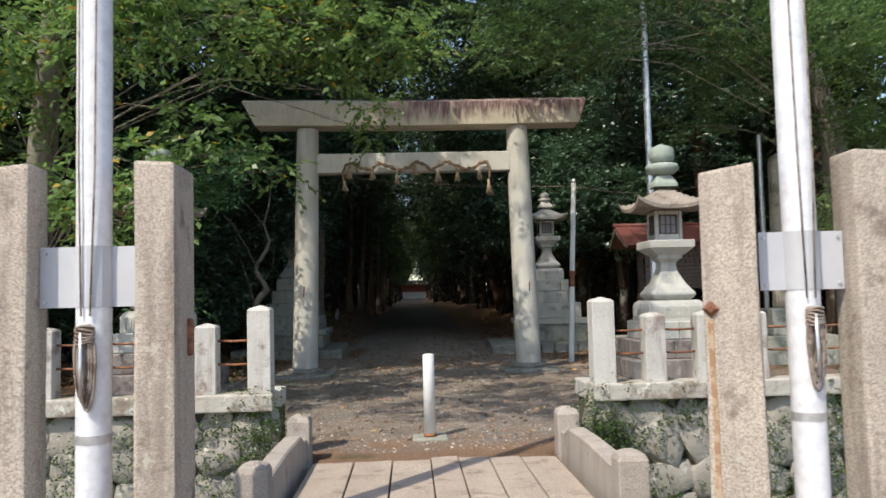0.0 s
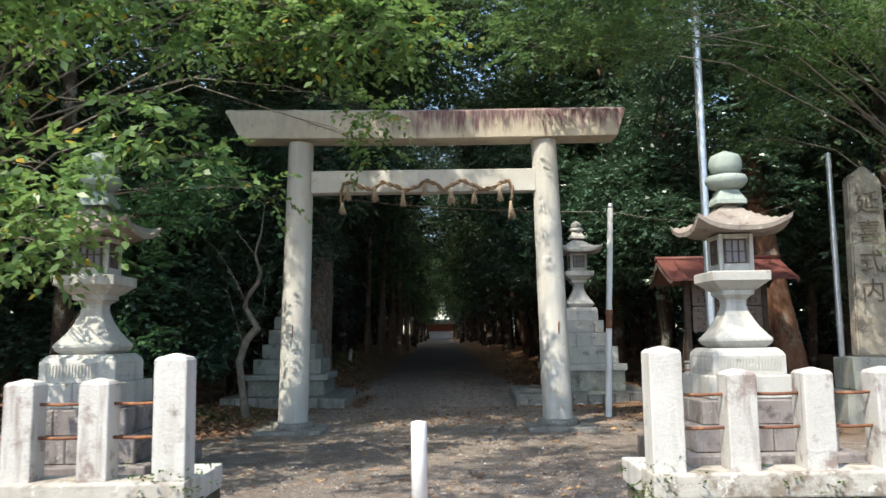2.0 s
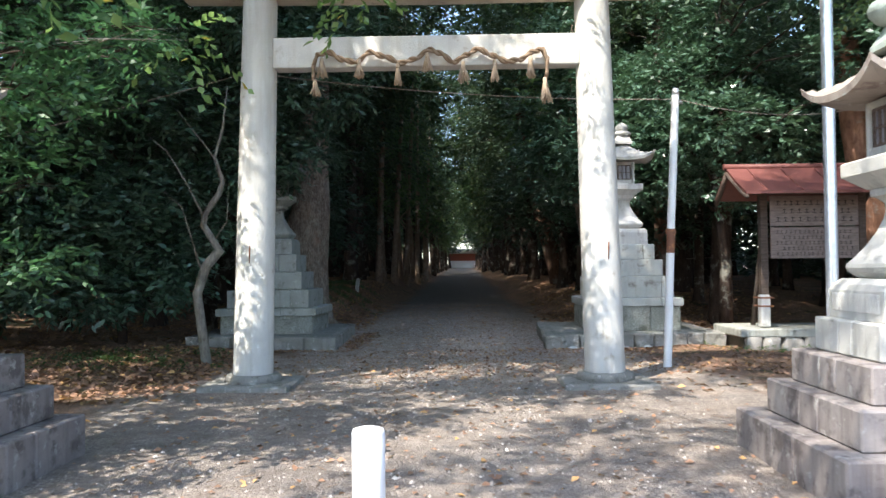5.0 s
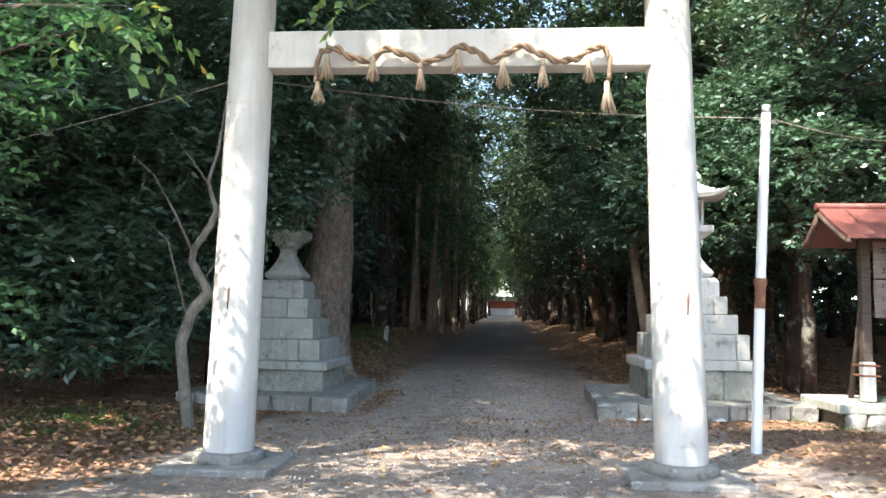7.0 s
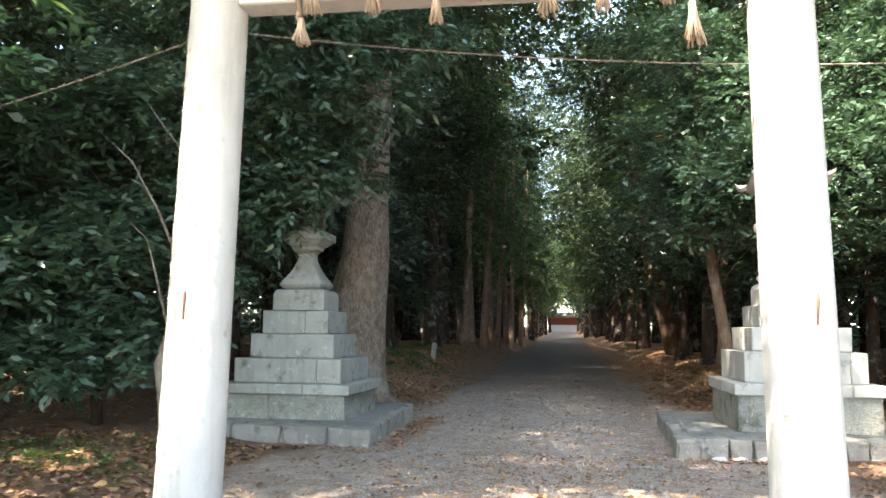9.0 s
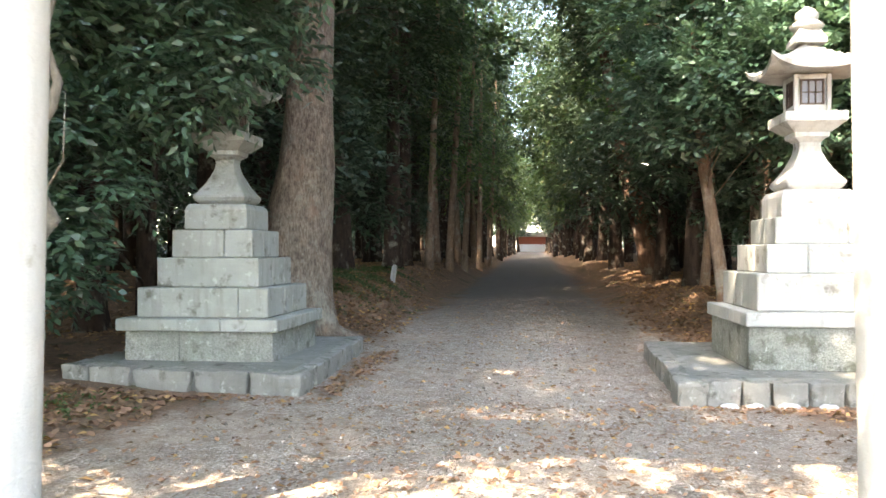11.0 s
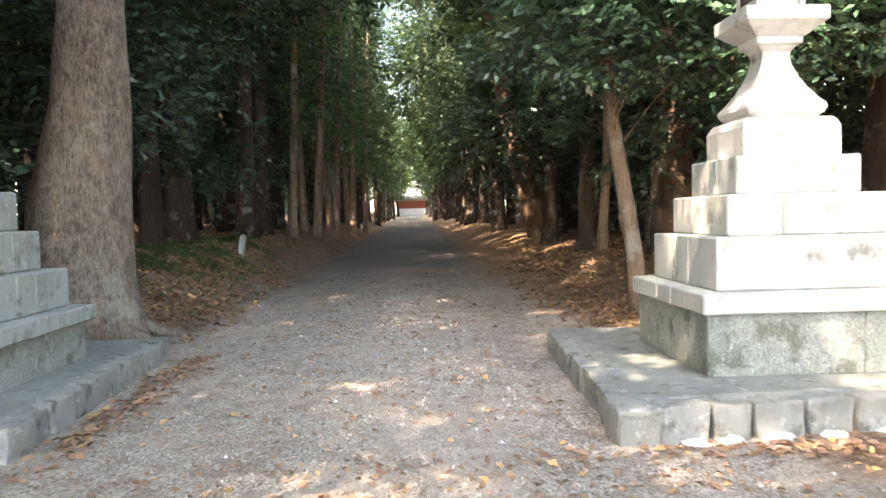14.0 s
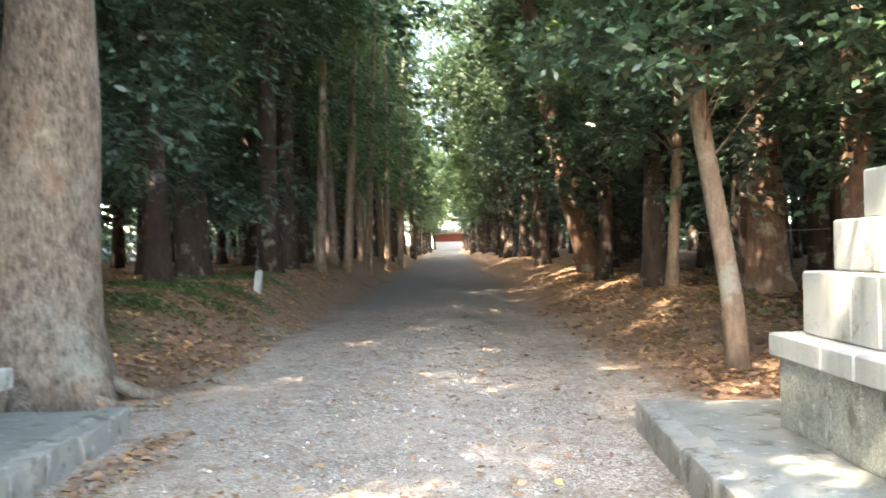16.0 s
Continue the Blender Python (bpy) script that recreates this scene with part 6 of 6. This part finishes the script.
def canopy():
    """High crowns that close over the wood, added partly unseen to darken it; a crooked slit stays open above the path
    far on.
    """
    rng = np.random.default_rng(21)
    qs = []
    y = 25.0
    while y < 150:
        far = y > 75
        for x in np.arange(-21.0, 22.0, 3.2 if far else 2.5):
            cx, cy = x + rng.normal(0, 0.7), y + rng.normal(0, 0.7)
            gap = abs(cx + 1.3 + 0.8 * math.sin(y * 0.13))
            if rng.random() < (0.6 if -12 < cx < -3 and 40 < y < 64 else 0.04 if y < 40 else 0.08) or (y > 46 and gap < 1.5):
                continue
            z = rng.uniform(12.5, 18.0) if y < 45 else rng.uniform(9.0, 16.0)
            s, w = lobe(rng, (cx, cy, z), rng.uniform(1.5, 2.1), 24 if far else 46, 0.45)
            qs.append(sprays(rng, s, w, 0.8, 6, 0.55 if far else 0.42, 0.26 if far else 0.19, 0.35))
        y += 3.6 if far else 2.6
    ob = data_part("forest_canopy", quads_mesh("forest_canopy", np.concatenate(qs)), leaf_cedar)
    tagged(ob, "dark green treetops closing over the wood to shade it", "treetops", kind="stuff")


canopy()


def wood_depth():
    """Dark boughs between the avenue trees, from head height up to the crowns."""
    rng = np.random.default_rng(22)
    qs = []
    for side in (-1, 1):
        y = 30.0
        while y < 78:
            for x in np.arange(5.2, 15.5, 2.3):
                for z in np.arange(4.2, 11.5, 2.2):
                    if rng.random() < (0.55 if side < 0 and 40 < y < 64 and x < 10 else 0.25):
                        continue
                    c = (0.45 + side * (x + rng.normal(0, 0.6)), y + rng.normal(0, 0.8), z + rng.normal(0, 0.6))
                    s, w = lobe(rng, c, rng.uniform(0.9, 1.5), 15, 0.5)
                    qs.append(sprays(rng, s, w, 0.75, 7, 0.30, 0.13, 0.4))
            y += 3.4
    ob = data_part("wood_boughs", quads_mesh("wood_boughs", np.concatenate(qs)), leaf_shaded)
    tagged(ob, "dark drooping boughs filling the cedar wood", "boughs", kind="stuff")


wood_depth()


def understory():
    """Low evergreen scrub under the avenue trees."""
    rng = np.random.default_rng(6)
    qs = []
    for side in (-1, 1):
        y = 27.0
        while y < 120:
            for k in range(8):
                x = 0.45 + side * rng.uniform(4.7, 10.5)
                z = float(ground_height(x, y)) + rng.uniform(1.7, 6.0)
                s, w = lobe(rng, (x, y + rng.normal(0, 0.8), z), rng.uniform(0.7, 1.3), 38, 0.55)
                qs.append(sprays(rng, s, w, 0.5, 8, 0.19, 0.08, 0.3))
            y += 1.6 if y < 50 else 4.5
    ob = data_part("scrub", quads_mesh("scrub", np.concatenate(qs)), leaf_shaded)
    tagged(ob, "dark evergreen scrub between the avenue trunks", "scrub", kind="stuff")


understory()


def on_ground(rng, x, y, size, tilt=0.35, lift=0.012):
    n = len(x)
    z = ground_height(x, y) + lift
    a = rng.uniform(0, math.tau, n)
    d = np.stack([np.cos(a), np.sin(a), rng.normal(0, tilt * 0.5, n)], 1)
    up = np.stack([rng.normal(0, tilt, n), rng.normal(0, tilt, n), np.ones(n)], 1)
    s = unit(np.cross(d, up))
    up = np.cross(s, d)
    L = size * rng.uniform(0.6, 1.3, (n, 1))
    c = np.stack([x, y, z], 1)
    q = np.empty((n, 4, 3))
    q[:, 0], q[:, 2] = c - d * L * 0.5, c + d * L * 0.5
    q[:, 1], q[:, 3] = c + s * L * 0.3 + up * L * 0.13, c - s * L * 0.3 + up * L * 0.13
    return q


def noise_patch(x, y):
    return np.sin(x * 2.1 + y * 0.9) + np.sin(y * 1.7 - x * 1.3)


def litter():
    rng = np.random.default_rng(9)
    qs = []
    n = 30000
    x, y = rng.uniform(-11, 13, n), rng.uniform(15.5, 60, n)
    off = np.abs(x - 0.45)
    keep = (off > rng.uniform(2.6, 4.2, n)) & ~((x > 1.9) & (x < 5.7) & (y > 20.5) & (y < 24.5)) & ~((x < -1.7) & (x > -4.9) & (y > 20.5) & (y < 24.6)) & ~((x > 5.4) & (x < 9) & (y > 20) & (y < 21.7))
    qs.append(on_ground(rng, x[keep], y[keep], 0.095))
    n = 8000
    x, y = rng.uniform(-10, -2.9, n), rng.uniform(15, 20.6, n)
    keep = rng.random(n) < np.clip((-2.7 - x) / 1.2, 0, 1)
    qs.append(on_ground(rng, x[keep], y[keep], 0.10, 0.45))
    for x0, x1 in ((-8.0, -2.3), (3.3, 9.0)):
        n = 9000
        x, y = rng.uniform(x0, x1, n), 24.8 + 18 * rng.random(n)
        keep = rng.random(n) < np.clip((np.abs(x - 0.45) - 2.6) / 0.9, 0, 1)
        qs.append(on_ground(rng, x[keep], y[keep], 0.085, 0.45))
    n = 3600
    x, y = rng.normal(0.4, 2.0, n), rng.uniform(9, 36, n)
    keep = ~((np.abs(x - 0.2) > 1.9) & (y > 20.3) & (y < 24.6))
    qs.append(on_ground(rng, x[keep], y[keep], 0.068))
    for x0, x1, n in ((-5.8, -1.8, 5200), (2.7, 7.2, 5200)):
        x, y = rng.uniform(x0, x1, n), rng.uniform(25.6, 35.0, n)
        keep = rng.random(n) < np.clip((np.abs(x - 0.45) - 2.1) / 1.0, 0, 1) * np.where(noise_patch(x, y) > 0, 1.0, 0.35)
        qs.append(on_ground(rng, x[keep], y[keep], 0.10, 0.5, 0.02))
    n = 1500
    x, y = rng.normal(0.6, 1.7, n), rng.uniform(16.8, 20.5, n)
    qs.append(on_ground(rng, x, y, 0.055, 0.5))
    n = 900
    x, y = rng.uniform(3.2, 7.5, n), rng.uniform(17.0, 20.4, n)
    qs.append(on_ground(rng, x, y, 0.065, 0.5))
    n = 500
    x = np.concatenate([rng.normal(-1.55, 0.12, n), rng.normal(3.6, 0.9, n // 2), rng.normal(-3.2, 0.8, n // 2)])
    y = np.concatenate([rng.uniform(20.7, 24.5, n), rng.normal(20.45, 0.1, n // 2), rng.normal(20.45, 0.12, n // 2)])
    qs.append(on_ground(rng, x, y, 0.08))
    ob = data_part("fallen_leaves", quads_mesh("fallen_leaves", np.concatenate(qs)), leaf_dead)
    tagged(ob, "brown and orange fallen leaves scattered on the ground", "fallen leaves", kind="stuff")


litter()


def twigs():
    rng = np.random.default_rng(14)
    n = 800
    x, y = rng.normal(0.4, 2.2, n), rng.uniform(9, 32, n)
    keep = ~((np.abs(x - 0.2) > 1.8) & (y > 20.3) & (y < 24.7))
    x, y = x[keep], y[keep]
    n = len(x)
    z = ground_height(x, y) + 0.006
    a, L = rng.uniform(0, math.tau, n), rng.uniform(0.02, 0.10, n)
    d = np.stack([np.cos(a), np.sin(a), np.zeros(n)], 1)
    s = np.stack([-np.sin(a), np.cos(a), np.zeros(n)], 1) * 0.0025
    up = np.array((0, 0, 0.005))
    c = np.stack([x, y, z], 1)
    e0, e1 = c - d * L[:, None], c + d * L[:, None] + s * rng.normal(0, 4, (n, 1))
    one = np.stack([e0 - s, e1 - s, e1 + up, e0 + up], 1)
    two = np.stack([e0 + up, e1 + up, e1 + s, e0 + s], 1)
    ob = data_part("fallen_twigs", quads_mesh("fallen_twigs", np.concatenate([one, two])), slim_bark)
    tagged(ob, "thin dead twigs scattered over gravel", "fallen twigs", kind="stuff")


twigs()


def gravel():
    """Loose stones on the path, eight faces each."""
    rng = np.random.default_rng(12)
    n = 13000
    y = 8.4 + 24 * rng.random(n) ** 1.2
    x = 0.45 + rng.normal(0, 1, n) * np.where(y < 16, 2.2, 1.3)
    keep = ~((np.abs(x - 0.2) > 1.85) & (y > 20.3) & (y < 24.7)) & ~((np.abs(x - 0.2) > 1.5) & (y < 9.3))
    x, y = x[keep], y[keep]
    n = len(x)
    c = np.stack([x, y, ground_height(x, y)], 1)
    oct_v = np.array([(1, 0, 0), (0, 1, 0), (-1, 0, 0), (0, -1, 0), (0, 0, 0.8), (0, 0, -0.8)])
    size = rng.uniform(0.006, 0.017, (n, 1, 1)) * (1 + (rng.random((n, 1, 1)) < 0.03) * 1.0)
    v = oct_v[None] * size * rng.uniform(0.6, 1.3, (n, 6, 1)) + rng.normal(0, 0.002, (n, 6, 3))
    v = (v + c[:, None, :]).reshape(-1, 3)
    f = np.array([(0, 1, 4), (1, 2, 4), (2, 3, 4), (3, 0, 4), (1, 0, 5), (2, 1, 5), (3, 2, 5), (0, 3, 5)])
    f = (f[None] + 6 * np.arange(n)[:, None, None]).reshape(-1, 3)
    ob = data_part("gravel", mesh_of("gravel", v, f), pebble)
    tagged(ob, "loose grey and tan gravel on the path", "gravel", kind="stuff")


gravel()


def ivy():
    rng = np.random.default_rng(10)
    qs = []
    for x0, x1 in ((1.84, 7.5), (-7.5, -1.36)):
        m = 120
        cx, cz = rng.uniform(x0, x1, m), rng.uniform(-1.1, 0.38, m)
        inner = x0 if x0 > 0 else x1
        cx[:34] = inner + (1 if x0 > 0 else -1) * np.abs(rng.normal(0.05, 0.22, 34))
        cz[:34] = rng.uniform(-0.7, 0.42, 34)
        for a, b in zip(cx, cz):
            k = 26
            s = np.stack([a + rng.normal(0, 0.13, k), 8.12 + rng.normal(0, 0.05, k), b + rng.normal(0, 0.14, k)], 1)
            w = np.stack([rng.normal(0, 1, k), -np.abs(rng.normal(0.4, 0.3, k)), rng.normal(-0.3, 0.6, k)], 1)
            qs.append(sprays(rng, s, w, 0.10, 4, 0.035, 0.025, 0.3))
    for x0, x1, y0, y1, n in ((2.4, 9, 5.3, 8.0, 260), (-9, -2.0, 5.3, 8.0, 200)):
        s = np.stack([rng.uniform(x0, x1, n), rng.uniform(y0, y1, n), np.full(n, -1.35)], 1)
        for rep in range(4):
            s2 = s + rng.normal(0, 0.1, s.shape) * (1, 1, 0)
            w = np.stack([rng.normal(0, 0.4, n), rng.normal(0, 0.4, n), np.ones(n)], 1)
            qs.append(sprays(rng, s2, w, 0.9, 9, 0.14, 0.035, 0.35))
    for cx, cy, n in ((-5.2, 17.4, 50), (-4.3, 18.2, 40), (-4.4, 28.6, 260), (-3.9, 30, 240), (-3.6, 31.5, 260), (-4.6, 32.5, 240), (-3.4, 33, 200), (-4.6, 34.5, 200), (-3.5, 36, 200), (-4.3, 38, 200), (-5.6, 30, 240), (-5.6, 33.5, 240), (-4.8, 18.6, 90), (-5.8, 19.4, 90), (-3.9, 19.6, 50), (5.8, 29.2, 60), (5.2, 30.5, 40), (-6.4, 18.2, 60), (5.8, 20.05, 26), (6.4, 20.0, 26)):
        s = np.stack([cx + rng.normal(0, 0.5, n), cy + rng.normal(0, 0.25, n), np.zeros(n)], 1)
        s[:, 2] = ground_height(s[:, 0], s[:, 1])
        w = np.stack([rng.normal(0, 0.7, n), rng.normal(0, 0.7, n), np.ones(n) * 0.7], 1)
        qs.append(sprays(rng, s, w, 0.16, 6, 0.06, 0.03, 0.3))
    ob = data_part("ivy", quads_mesh("ivy", np.concatenate(qs)), leaf_vine)
    tagged(ob, "small green ivy and weeds on walls and banks", "ivy", kind="stuff")


ivy()


def stake():
    ob = thing("marker_stake", -3.15, 34.0, float(ground_height(-3.15, 34.0)), "short grey stone marker stake on the bank", "marker stake")
    st = data_part("stake", loft("stake", [(0.07, -0.2), (0.065, 0.42), (0.03, 0.47)]), granite, ob)
    st.matrix_basis = pose(0, 0, 0, 0, 8, 0)


stake()
